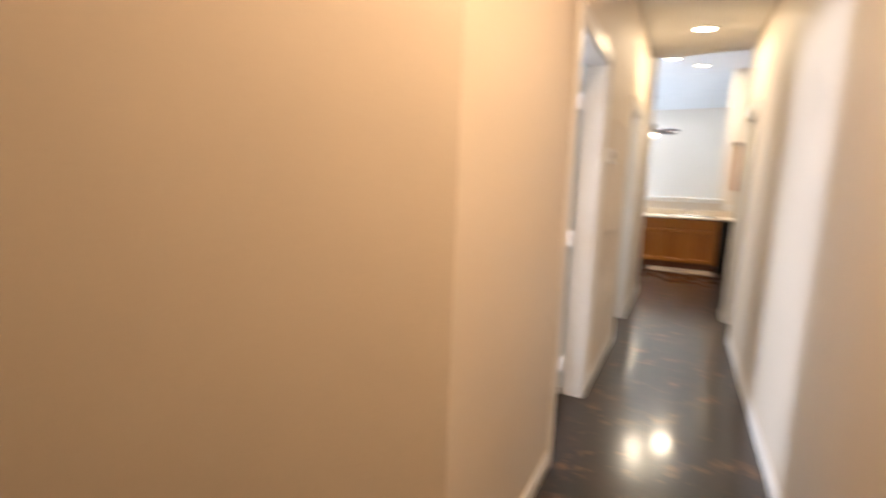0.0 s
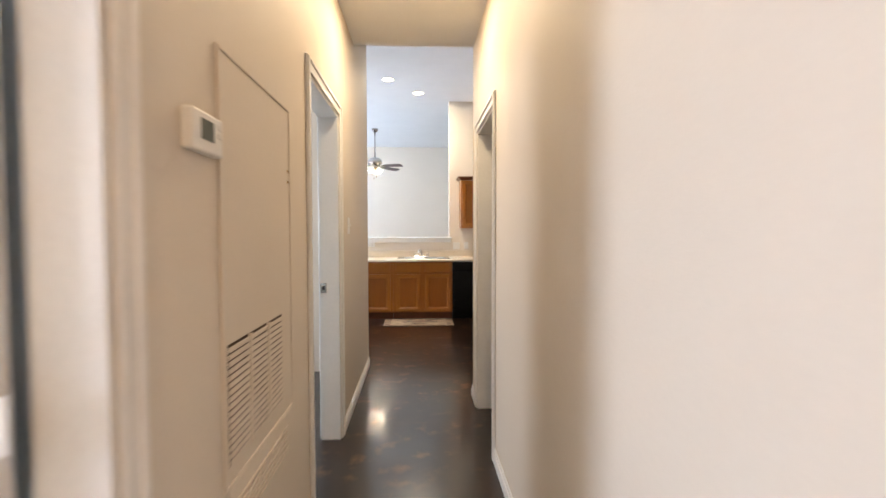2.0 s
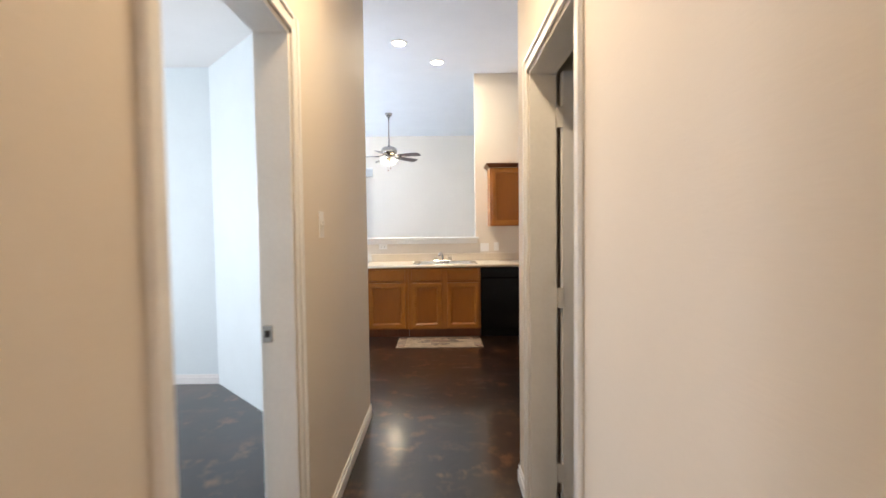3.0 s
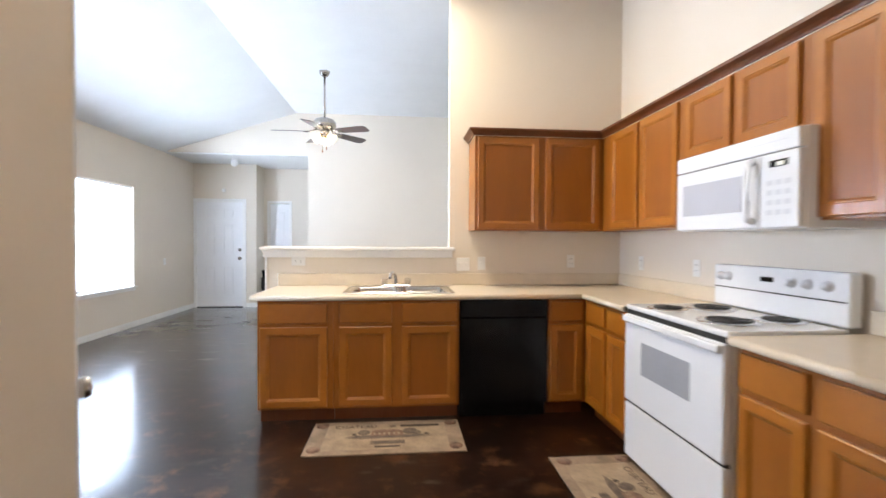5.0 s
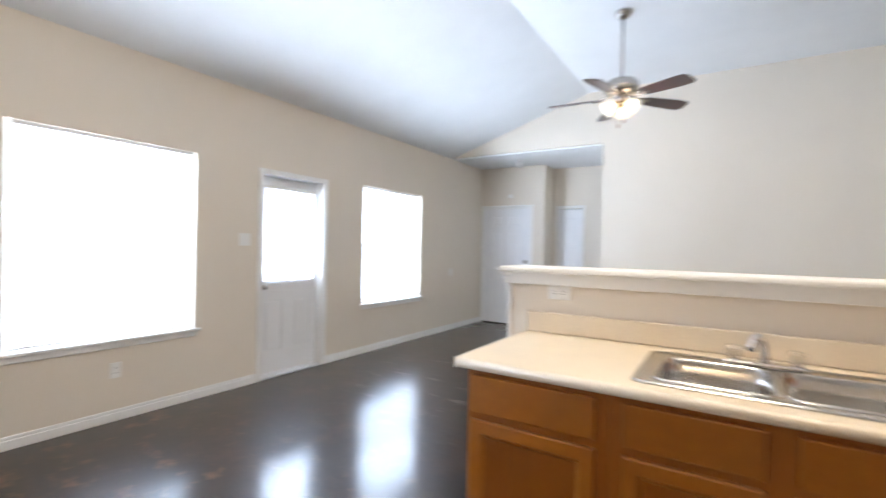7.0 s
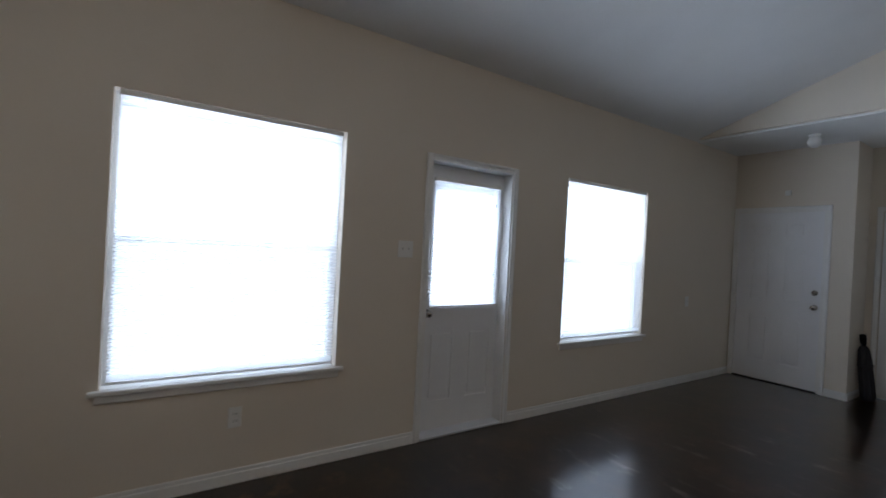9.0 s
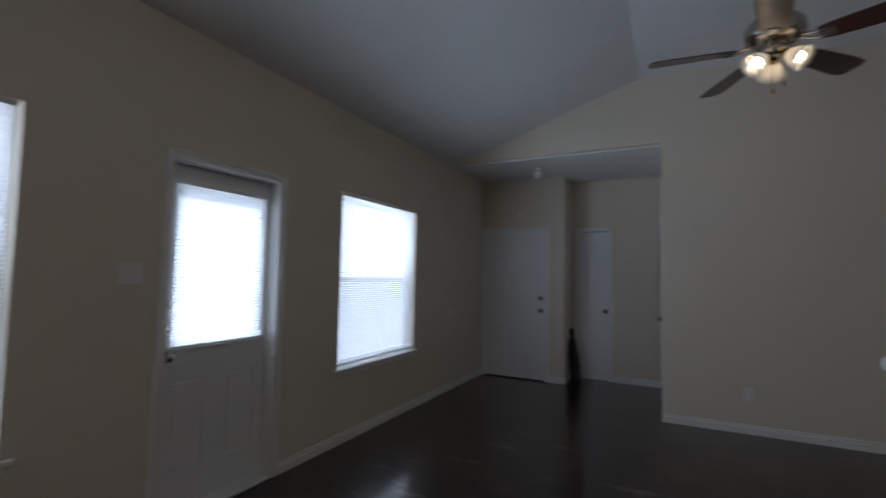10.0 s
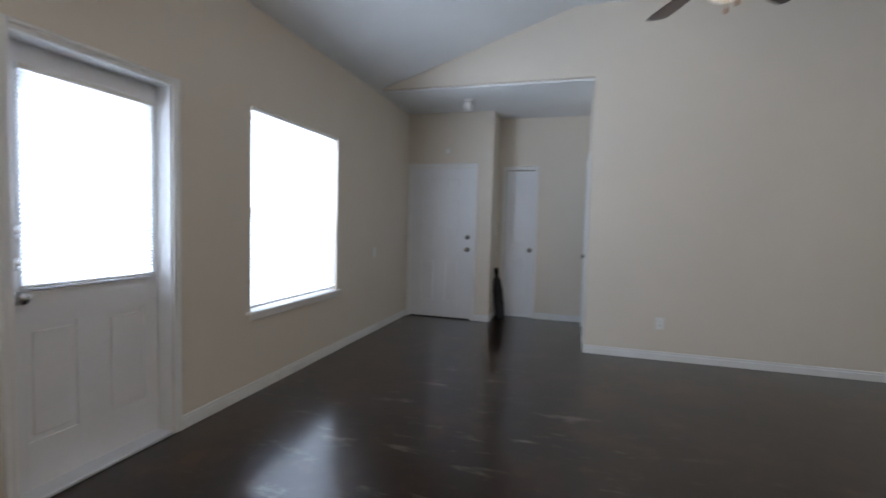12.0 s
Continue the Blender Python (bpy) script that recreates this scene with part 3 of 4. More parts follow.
def blind(y0, y1, z0, z1, x, pitch=0.0195, tilt=-42, wand=True, label="white mini blind hanging closed in a bright window"):
    """A mini blind: head rail, slats, bottom rail, ladder cords and a wand."""
    ob = thing("mini_blind", (x, (y0 + y1) / 2, z0), label, "blind", "window blinds")
    part("head_rail", box(x - 0.014, x + 0.014, y0, y1, z1 - 0.027, z1, bev=0.003), M_PLASTIC, ob)
    part("bottom_rail", box(x - 0.011, x + 0.011, y0 + 0.004, y1 - 0.004, z0, z0 + 0.012, bev=0.004), M_PLASTIC, ob)
    bm = bmesh.new()
    w, n = y1 - y0 - 0.008, 4
    ring = []
    for k in range(n + 1):
        s = (k / n - 0.5) * 0.025
        c = 0.0022 * (1 - (2 * k / n - 1) ** 2)
        a = radians(tilt)
        ring.append((s * math.cos(a) - c * math.sin(a), -s * math.sin(a) - c * math.cos(a)))
    rows = [[bm.verts.new((px, py, pz + th)) for px, pz in ring] for py in (-w / 2, w / 2) for th in (0, 0.0006)]
    for a, b in ((0, 2), (3, 1)):
        for k in range(n):
            bm.faces.new((rows[a][k], rows[a][k + 1], rows[b][k + 1], rows[b][k]))
    bmesh.ops.recalc_face_normals(bm, faces=bm.faces)
    me = bpy.data.meshes.new("slat")
    bm.to_mesh(me)
    bm.free()
    me.materials.append(M_SLAT)
    z = z0 + 0.017
    for k in range(4):
        # spare slats lie stacked on the bottom rail
        s = new("slat", me)
        s.parent, s.location = ob, (0, 0, z - z0)
        z += 0.0055 + 0.0009 * k
    while z < z1 - 0.026:
        s = new("slat", me)
        s.parent, s.location = ob, (0, 0, z - z0)
        z += pitch
    for f in (0.16, 0.84):
        part("ladder_cord", box(x + 0.013, x + 0.0145, y0 + (y1 - y0) * f, y0 + (y1 - y0) * f + 0.002, z0 + 0.01, z1 - 0.02), M_SLAT, ob)
    if wand:
        part("wand", tube(bmesh.new(), [(x + 0.020, y0 + 0.12, z1 - 0.02), (x + 0.021, y0 + 0.122, z1 - 0.75)], 0.004, 8), M_SLAT, ob)
    return ob


def window(name, y0, y1, z0, z1, label):
    """A single-hung vinyl window set in the thickness of the wall, with a sill and apron inside."""
    ob = thing(name, (XW, (y0 + y1) / 2, z0), label, "window", kind="structure")
    xf = XW - 0.125
    zm = (z0 + z1) / 2
    fr = bmesh.new()
    for a, b, c, d in ((y0, y0 + 0.035, z0, z1), (y1 - 0.035, y1, z0, z1), (y0 + 0.035, y1 - 0.035, z0, z0 + 0.02), (y0 + 0.035, y1 - 0.035, z1 - 0.035, z1)):
        bx(fr, xf, xf + 0.05, a, b, c, d, 0.002)
    part("window_frame", fr, M_TRIM, ob)
    part("meeting_rail", box(xf + 0.008, xf + 0.044, y0 + 0.035, y1 - 0.035, zm - 0.018, zm + 0.018, bev=0.002), M_TRIM, ob)
    for c, d, dx in ((z0 + 0.02, zm - 0.018, 0.03), (zm + 0.018, z1 - 0.035, 0.015)):
        g = part("pane", box(xf + dx, xf + dx + 0.005, y0 + 0.035, y1 - 0.035, c, d), M_GLASS, ob)
        g.visible_shadow = False
    part("insect_screen", box(xf + 0.002, xf + 0.003, y0 + 0.035, y1 - 0.035, z0 + 0.02, zm - 0.018), M_SCREEN, ob, "dark fine insect screen")
    part("window_sill", box(XW + 0.001, XW + 0.035, y0 - 0.045, y1 + 0.045, z0 - 0.02, z0 + 0.004, bev=0.006, seg=2), M_TRIM, ob)
    part("inner_sill", box(XW - 0.075, XW + 0.001, y0 + 0.001, y1 - 0.001, z0, z0 + 0.004), M_TRIM, ob)
    part("apron", box(XW + 0.0008, XW + 0.014, y0 - 0.02, y1 + 0.02, z0 - 0.062, z0 - 0.02, bev=0.004), M_TRIM, ob)
    return ob


window("window_1", 8.605, 9.795, 0.60, 2.085, "white single-hung window with a sill, blown bright by daylight")
window("window_2", 11.868, 13.085, 0.603, 2.075, "white single-hung window with a sill, blown bright by daylight")
blind(8.625, 9.775, 0.622, 2.08, XW - 0.014)
blind(11.885, 13.07, 0.632, 2.07, XW - 0.014)
door_blind = blind(G0 - 0.025, G1 + 0.025, GZ0 + 0.0, GZ1 + 0.005, DX + 0.024, wand=False, label="white mini blind hanging on the patio door pane")
for z in (1.20, 1.75):
    cord = part("lift_cord", tube(bmesh.new(), [(DX + 0.042, 11.095, GZ1 - 0.02), (DX + 0.043, 11.095, z)], 0.0012, 6), M_PLASTIC, door_blind)
    part("tassel", lathe(bmesh.new(), [(0.003, z + 0.012), (0.007, z - 0.012), (0.006, z - 0.02), (0.0, z - 0.021)], (DX + 0.043, 11.095, 0), 10), M_KEY, cord, "small grey cord tassel")

# ---- hallway fittings ----
grille = thing("air_return", (HL, 3.85, 0.62), "large beige air-return panel with a slatted grille", "vent")
part("panel", box(HL + 0.0005, HL + 0.0050, 3.585, 4.175, 0.655, 1.765, bev=0.002, seg=2), M_WALL, grille)
part("lower_panel", box(HL + 0.0005, HL + 0.009, 3.60, 4.165, 0.10, 0.645, bev=0.003), M_WALL, grille)
# dark sheet on the panel: shade between the slats given as colour
part("grille_back", box(HL + 0.0052, HL + 0.0061, 3.605, 4.055, 0.70, 1.02), M_GRILLE_SHADE, grille, "dark brown sheet behind the slats, coloured as their shade")
slat = bmesh.new()
bx(slat, -0.001, 0.004, 3.605 - 3.85, 4.055 - 3.85, -0.0065, 0.0065, 0.001)
me = bpy.data.meshes.new("slat")
slat.to_mesh(me)
slat.free()
me.materials.append(M_WALL)
for i in range(17):
    s = new("slat", me)
    s.parent, s.location = grille, (0.0071, 0, 0.71 + 0.0185 * i - 0.62)
for y in (3.75, 3.905):
    part("stay", box(HL + 0.0062, HL + 0.016, y - 0.006, y + 0.006, 0.70, 1.02), M_WALL, grille)
for i in range(6):
    part("lower_slat", box(HL + 0.0095, HL + 0.014, 3.62, 4.10, 0.50 + i * 0.018, 0.508 + i * 0.018), M_WALL, grille)
rimf = bmesh.new()
for q in ((3.575, 3.5845, 0.645, 1.775), (4.1755, 4.185, 0.645, 1.775), (3.585, 4.175, 0.645, 0.6545), (3.585, 4.175, 1.7655, 1.775)):
    bx(rimf, HL + 0.0005, HL + 0.009, *q, 0.002)
part("rim", rimf, M_WALL, grille)
for z in (1.50, 1.54):
    part("screw", lathe(bmesh.new(), [(0.006, 0), (0.005, 0.003), (0, 0.003)], (HL + 0.005, 4.16, z), 10, TO_X), M_BRASS, grille)

thermo = thing("thermostat", (HL, 3.50, 1.53), "white wall thermostat with a grey display", "thermostat")
part("body", box(HL, HL + 0.028, 3.405, 3.55, 1.487, 1.578, bev=0.006, seg=2), M_PLASTIC, thermo)
part("display", box(HL + 0.0281, HL + 0.0295, 3.44, 3.50, 1.515, 1.56), M_LCD, thermo, "grey-green display")
for z in (1.555, 1.535):
    part("button", box(HL + 0.0281, HL + 0.031, 3.52, 3.537, z - 0.007, z + 0.007, bev=0.002), M_PLASTIC, thermo)


def plate_on(axis, face, out, c, z, kind="outlet", gang=1, tall=0.115, flat=False):
    """A wall plate with sockets or toggles."""
    w = 0.07 + 0.046 * (gang - 1)
    names = {"outlet": ("outlet", "white duplex outlet plate on the wall"), "switch": ("light_switch", "white light switch plate on the wall")}
    nm, lab = names[kind]
    ob = thing(nm, (face, c, z) if axis == "x" else (c, face, z), lab, nm.replace("_", " "))

    def b(c0, c1, z0, z1, d0, d1, bev=0.0):
        if flat:
            c0, c1, z0, z1 = c + z0 - z, c + z1 - z, z + c0 - c, z + c1 - c
        s, e = sorted((face + out * d0, face + out * d1))
        return box(s, e, c0, c1, z0, z1, bev=bev) if axis == "x" else box(c0, c1, s, e, z0, z1, bev=bev)
    part("plate", b(c - w / 2, c + w / 2, z - tall / 2, z + tall / 2, 0.0005, 0.006, 0.002), M_PLASTIC, ob)
    for g in range(gang):
        m = c + (g - (gang - 1) / 2) * 0.046
        if kind == "switch":
            part("toggle", b(m - 0.005, m + 0.005, z - 0.004, z + 0.014, 0.0061, 0.018, 0.002), M_PLASTIC, ob)
        else:
            for dz in (-0.02, 0.02):
                soc = part("socket", b(m - 0.017, m + 0.017, z + dz - 0.014, z + dz + 0.014, 0.0061, 0.0085, 0.003), M_PLASTIC, ob)
                for dm in (-0.007, 0.007):
                    part("slot", b(m + dm - 0.0015, m + dm + 0.0015, z + dz - 0.005, z + dz + 0.006, 0.0086, 0.0089), M_DARK, soc)
    return ob


plate_on("x", HL, 1, 5.64, 1.36, "switch")
plate_on("x", XW, 1, 10.255, 1.365, "switch", gang=2)
plate_on("x", XW, 1, 9.223, 0.374)
plate_on("y", YN, 1, -2.15, 0.45)
plate_on("y", YF, -1, -0.32, 0.36)
plate_on("x", XW, 1, 13.946, 0.93, "switch")
plate_on("y", 9.925, -1, -0.285, 1.115, flat=True)
plate_on("y", 9.925, -1, 1.128, 1.092, "switch", gang=2)
plate_on("y", 9.925, -1, 1.292, 1.10, "switch")
plate_on("y", 9.925, -1, 2.105, 1.12)
plate_on("x", XK, -1, 9.55, 1.12)
plate_on("x", XK, -1, 8.85, 1.12)
plate_on("y", 7.608, -1, -2.20, 0.36)
plate_on("y", 7.608, -1, -2.11, 0.36)


def can_light(x, y, z):
    ob = thing("ceiling_light", (x, y, z), "lit round recessed ceiling light with a white ring", "ceiling light", "recessed lights")
    bm = bmesh.new()
    lathe(bm, [(0.098, 0.0), (0.098, -0.006), (0.078, -0.010), (0.076, -0.002), (0.076, 0.0)], (x, y, z), 32)
    part("trim_ring", bm, M_TRIM, ob)
    part("lens", lathe(bmesh.new(), [(0.0, -0.002), (0.075, -0.002), (0.075, -0.0005), (0.0, -0.0005)], (x, y, z), 32), M_LENS, ob, "glowing white lens")
    return ob


can_light(0.47, 5.15, TOP)
# unseen fixture, made up to go with the fill lamp at the hallway start
can_light(0.52, 1.15, TOP)
can_light(0.07, 8.90, FLAT)
can_light(0.50, 9.50, FLAT)

globe = thing("globe_light", (-2.42, 14.45, TOP), "small white globe light under the entry ceiling", "ceiling light")
part("base", lathe(bmesh.new(), [(0.055, 0), (0.055, -0.012), (0.035, -0.03), (0.0, -0.03)], (-2.42, 14.45, TOP), 20), M_PLASTIC, globe)
part("shade", lathe(bmesh.new(), [(0.03, -0.028)] + [(0.062 * math.sin(a), -0.075 + 0.062 * math.cos(a)) for a in (0.6, 0.9, 1.2, 1.57, 1.9, 2.3, 2.7)] + [(0.0, -0.137)], (-2.42, 14.45, TOP), 20), M_PLASTIC, globe)
chime = thing("door_sensor", (-2.81, YE, 2.25), "small white sensor above the front door", "sensor")
part("body", box(-2.84, -2.78, YE - 0.022, YE - 0.0005, 2.22, 2.28, bev=0.006, seg=2), M_PLASTIC, chime)

umb = thing("umbrella", (-2.09, 15.27, 0), "folded black umbrella leaning in the entry recess", "umbrella")
lean = Matrix.Rotation(radians(-7), 3, "Y") @ Matrix.Rotation(radians(-5), 3, "X")
FOOT = (-2.085, 15.25, 0.0)
folds = bmesh.new()
rings = []
for r, z in ((0.046, 0.004), (0.060, 0.05), (0.062, 0.20), (0.056, 0.40), (0.044, 0.54), (0.026, 0.58)):
    # pleats of cloth lapped round the shaft
    rings.append([folds.verts.new(lean @ Vector((r * (1 + 0.16 * math.cos(8 * a + z * 5)) * math.cos(a), r * (1 + 0.16 * math.cos(8 * a + z * 5)) * math.sin(a), z)) + Vector(FOOT)) for a in (2 * math.pi * k / 40 for k in range(40))])
for p, q in zip(rings, rings[1:]):
    for k in range(40):
        folds.faces.new((p[k], p[(k + 1) % 40], q[(k + 1) % 40], q[k])).smooth = True
folds.faces.new(rings[0][::-1])
folds.faces.new(rings[-1])
part("canopy", folds, M_CLOTH, umb)
part("strap", lathe(bmesh.new(), [(0.068, 0.36), (0.069, 0.385), (0.064, 0.385), (0.063, 0.36)], FOOT, 24, lean), M_CLOTH, umb)
part("handle", lathe(bmesh.new(), [(0.016, 0.56), (0.026, 0.60), (0.032, 0.66), (0.030, 0.70), (0, 0.71)], FOOT, 12, lean), M_BLACK, umb)

# ---- kitchen ----
def face_door(bm_args, parent, axis, name="door"):
    """A framed cabinet front with a moulded inner edge and a recessed panel: (along0, along1, z0, z1, face); axis: the way it faces, y or x (towards minus)."""
    a0, a1, z0, z1, f = bm_args
    w = 0.052
    prof = [(0.0, 0.0), (0.0, 0.014), (0.005, 0.019), (w - 0.006, 0.019), (w - 0.002, 0.015), (w + 0.002, 0.015), (w + 0.012, 0.006), (w + 0.012, 0.0)]
    bm = bmesh.new()
    loops = []
    for i, d in prof:
        cs = ((a0 + i, z0 + i), (a1 - i, z0 + i), (a1 - i, z1 - i), (a0 + i, z1 - i))
        loops.append([bm.verts.new((u, f - d, v) if axis == "y" else (f - d, u, v)) for u, v in cs])
    for p, q in zip(loops, loops[1:] + loops[:1]):
        for k in range(4):
            bm.faces.new((p[k], p[(k + 1) % 4], q[(k + 1) % 4], q[k]))
    ob = part(name, bm, M_RAIL, parent)
    i = w + 0.010
    pn = box(a0 + i, a1 - i, f - 0.0065, f - 0.001, z0 + i, z1 - i) if axis == "y" else box(f - 0.0065, f - 0.001, a0 + i, a1 - i, z0 + i, z1 - i)
    part("panel", pn, M_PANEL, ob)
    return ob


def face_drawer(bm_args, parent, axis):
    a0, a1, z0, z1, f = bm_args
    bm = box(a0, a1, f - 0.019, f, z0, z1, bev=0.006, seg=2) if axis == "y" else box(f - 0.019, f, a0, a1, z0, z1, bev=0.006, seg=2)
    return part("drawer_front", bm, M_RAIL, parent)


def base_unit(x0, x1, y0, y1, axis, fronts, label, hollow=False):
    """A base cabinet on a toe kick; fronts: stretches along its face."""
    ob = thing("base_cabinet", ((x0 + x1) / 2, (y0 + y1) / 2, 0), label, "cabinet", "base cabinets")
    bm = bmesh.new()
    k = 0.075
    if hollow:
        prism(bm, [(x0, y0), (x1, y0), (x1, y1), (x0, y1)], 0.105, 0.70)
        bx(bm, x0, x1, y0, y0 + 0.02, 0.70, 0.872)
    else:
        bx(bm, x0, x1, y0, y1, 0.105, 0.872, 0.002)
    part("body", bm, M_WOOD, ob)
    kick = box(x0 + 0.001, x1 - 0.001, y0 + k, y1, 0, 0.105) if axis == "y" else box(x0 + k, x1, y0 + 0.001, y1 - 0.001, 0, 0.105)
    part("toe_kick", kick, M_DARKWOOD, ob, "dark recessed toe kick")
    f = y0 if axis == "y" else x0
    for a0, a1 in fronts:
        face_drawer((a0, a1, 0.712, 0.852, f), ob, axis)
        face_door((a0, a1, 0.122, 0.685, f), ob, axis)
    return ob


YC, XR = 9.222, 1.955       # cabinet faces of the two runs
base_unit(-0.408, 0.110, YC, 9.92, "y", [(-0.390, 0.070)], "honey-stained wooden base cabinet with drawer beside the open floor")
base_unit(0.111, 1.005, YC, 9.92, "y", [(0.152, 0.522), (0.592, 0.985)], "honey-stained wooden sink cabinet with two doors", hollow=True)
base_unit(1.668, 1.955, YC, 9.92, "y", [(1.682, 1.925)], "honey-stained wooden corner cabinet beside the dishwasher")
base_unit(XR, XK - 0.004, 8.585, YC - 0.001, "x", [(8.60, 8.850), (8.886, 9.180)], "honey-stained wooden base cabinet beside the cooker")
base_unit(XR, XK - 0.004, 7.005, 7.700, "x", [(7.025, 7.335), (7.382, 7.685)], "honey-stained wooden base cabinet at the end of the run")

dw = thing("dishwasher", (1.335, 9.5, 0), "gloss black built-in dishwasher", "dishwasher")
part("body", box(1.012, 1.661, YC + 0.02, 9.91, 0.10, 0.868), M_BLACK, dw)
part("door", box(1.016, 1.657, YC - 0.014, YC + 0.0195, 0.115, 0.735, bev=0.006, seg=2), M_BLACK, dw)
ctl = part("control_panel", box(1.016, 1.657, YC - 0.020, YC + 0.0195, 0.739, 0.866, bev=0.008, seg=2), M_BLACK, dw)
part("latch", box(1.46, 1.57, YC - 0.034, YC - 0.0205, 0.755, 0.775, bev=0.005, seg=2), M_BLACK, ctl)
part("button_strip", box(1.06, 1.36, YC - 0.0215, YC - 0.0205, 0.80, 0.815), M_BLACK, ctl)
part("toe_panel", box(1.016, 1.657, YC + 0.05, YC + 0.06, 0.0, 0.113), M_BLACK, dw)

# worktops with their upstands
def cells(bm, xs, ys, keep, z0, z1):
    """One sheet with thickness made of the grid cells that keep() chooses."""
    got = {}

    def v(i, j, z):
        if (i, j, z) not in got:
            got[i, j, z] = bm.verts.new((xs[i], ys[j], z))
        return got[i, j, z]
    on = {(i, j) for i in range(len(xs) - 1) for j in range(len(ys) - 1) if keep((xs[i] + xs[i + 1]) / 2, (ys[j] + ys[j + 1]) / 2)}
    for i, j in on:
        ring = ((i, j), (i + 1, j), (i + 1, j + 1), (i, j + 1))
        bm.faces.new([v(*p, z1) for p in ring])
        bm.faces.new([v(*p, z0) for p in ring][::-1])
        for (p, q), n in zip(zip(ring, ring[1:] + ring[:1]), ((i, j - 1), (i + 1, j), (i, j + 1), (i - 1, j))):
            if n not in on:
                bm.faces.new((v(*p, z0), v(*q, z0), v(*q, z1), v(*p, z1)))


SX0, SX1, SY0, SY1 = 0.185, 0.955, 9.285, 9.755
top = thing("worktop", (0.8, 9.5, 0.872), "cream laminate worktop with a rounded front edge", "countertop", "worktops")
bm = bmesh.new()
Z0, Z1 = 0.873, 0.910
cells(bm, [-0.448, SX0, SX1, 1.925, XK - 0.003], [8.583, 9.20, SY0, SY1, 9.923], lambda x, y: (y > 9.20 or x > 1.925) and not (SX0 < x < SX1 and SY0 < y < SY1), Z0, Z1)
part("slab", bm, M_COUNTER, top)
nose = bmesh.new()
tube(nose, [(-0.448, 9.20, 0.8915), (1.925, 9.20, 0.8915)], 0.0185, 14)
tube(nose, [(1.925, 9.20, 0.8915), (1.925, 8.583, 0.8915)], 0.0185, 14)
part("rounded_edge", nose, M_COUNTER, top)
up = bmesh.new()
bx(up, -0.448, XK - 0.003, 9.901, 9.922, Z1 + 0.0005, 1.012, 0.005, 2)
bx(up, XK - 0.024, XK - 0.003, 8.583, 9.9005, Z1 + 0.0005, 1.012, 0.005, 2)
part("upstand", up, M_COUNTER, top)
end = bmesh.new()
bx(end, -0.4505, -0.4485, 9.184, 9.922, Z0, Z1 + 0.001)
bx(end, -0.4525, -0.4485, 9.899, 9.923, Z1, 1.013)
part("end_strip", end, M_TRIM, top, "pale laminate end strip")
top2 = thing("worktop", (2.25, 7.35, 0.872), "short cream laminate worktop beside the cooker", "countertop", "worktops")
bm = bmesh.new()
bx(bm, 1.925, XK - 0.003, 6.985, 7.712, Z0, Z1)
part("slab", bm, M_COUNTER, top2)
part("rounded_edge", tube(bmesh.new(), [(1.925, 6.985, 0.8915), (1.925, 7.712, 0.8915)], 0.0185, 14), M_COUNTER, top2)
part("upstand", box(XK - 0.024, XK - 0.003, 6.985, 7.712, Z1 + 0.0005, 1.012, bev=0.005, seg=2), M_COUNTER, top2)

sink = thing("sink", (0.57, 9.52, 0.91), "double-bowl stainless steel sink set in the worktop", "sink")
rimb = bmesh.new()
B = [(0.225, 0.555, 9.325, 9.685), (0.585, 0.915, 9.325, 9.685)]
cells(rimb, [SX0 - 0.02, 0.225, 0.555, 0.585, 0.915, SX1 + 0.02], [SY0 - 0.02, 9.325, 9.685, SY1 + 0.02], lambda x, y: not any(p[0] < x < p[1] and p[2] < y < p[3] for p in B), 0.9103, 0.9145)
part("rim", rimb, M_STEEL, sink)


def rounded(bm, a, b, c, d, r, z, n=6):
    """One ring of a rectangle with rounded corners, at height z."""
    ring = []
    for cx, cy, q in ((b - r, d - r, 0), (a + r, d - r, 1), (a + r, c + r, 2), (b - r, c + r, 3)):
        for k in range(n + 1):
            w = (q + k / n) * math.pi / 2
            ring.append(bm.verts.new((cx + r * math.cos(w), cy + r * math.sin(w), z)))
    return ring


for a, b, c, d in B:
    bw = bmesh.new()
    shape = ((-0.012, 0.05, 0.9150), (-0.010, 0.05, 0.9185), (-0.002, 0.05, 0.9185), (0.004, 0.05, 0.913), (0.010, 0.05, 0.86), (0.018, 0.055, 0.77), (0.035, 0.06, 0.748), (0.07, 0.05, 0.742))
    hoops = [rounded(bw, a + i, b - i, c + i, d - i, r, z) for i, r, z in shape]
    for p, q in zip(hoops, hoops[1:]):
        for k in range(len(p)):
            bw.faces.new((p[k], p[(k + 1) % len(p)], q[(k + 1) % len(q)], q[k])).smooth = True
    bw.faces.new(hoops[-1])
    bowl = part("bowl", bw, M_STEEL, sink)
    part("drain", lathe(bmesh.new(), [(0.045, 0.7425), (0.042, 0.746), (0.028, 0.745), (0.0, 0.743)], ((a + b) / 2, (c + d) / 2, 0), 20), M_CHROME, bowl)
lip = bmesh.new()
hoops = [rounded(lip, SX0 - i, SX1 + i, SY0 - i, SY1 + i, 0.04, z) for i, z in ((0.026, 0.9105), (0.026, 0.914), (0.020, 0.919), (0.012, 0.919), (0.006, 0.9155))]
for p, q in zip(hoops, hoops[1:]):
    for k in range(len(p)):
        lip.faces.new((p[k], p[(k + 1) % len(p)], q[(k + 1) % len(q)], q[k])).smooth = True
part("rolled_edge", lip, M_STEEL, sink)
tap = thing("faucet", (0.545, 9.73, 0.9145), "chrome kitchen faucet with two clear knobs", "faucet")
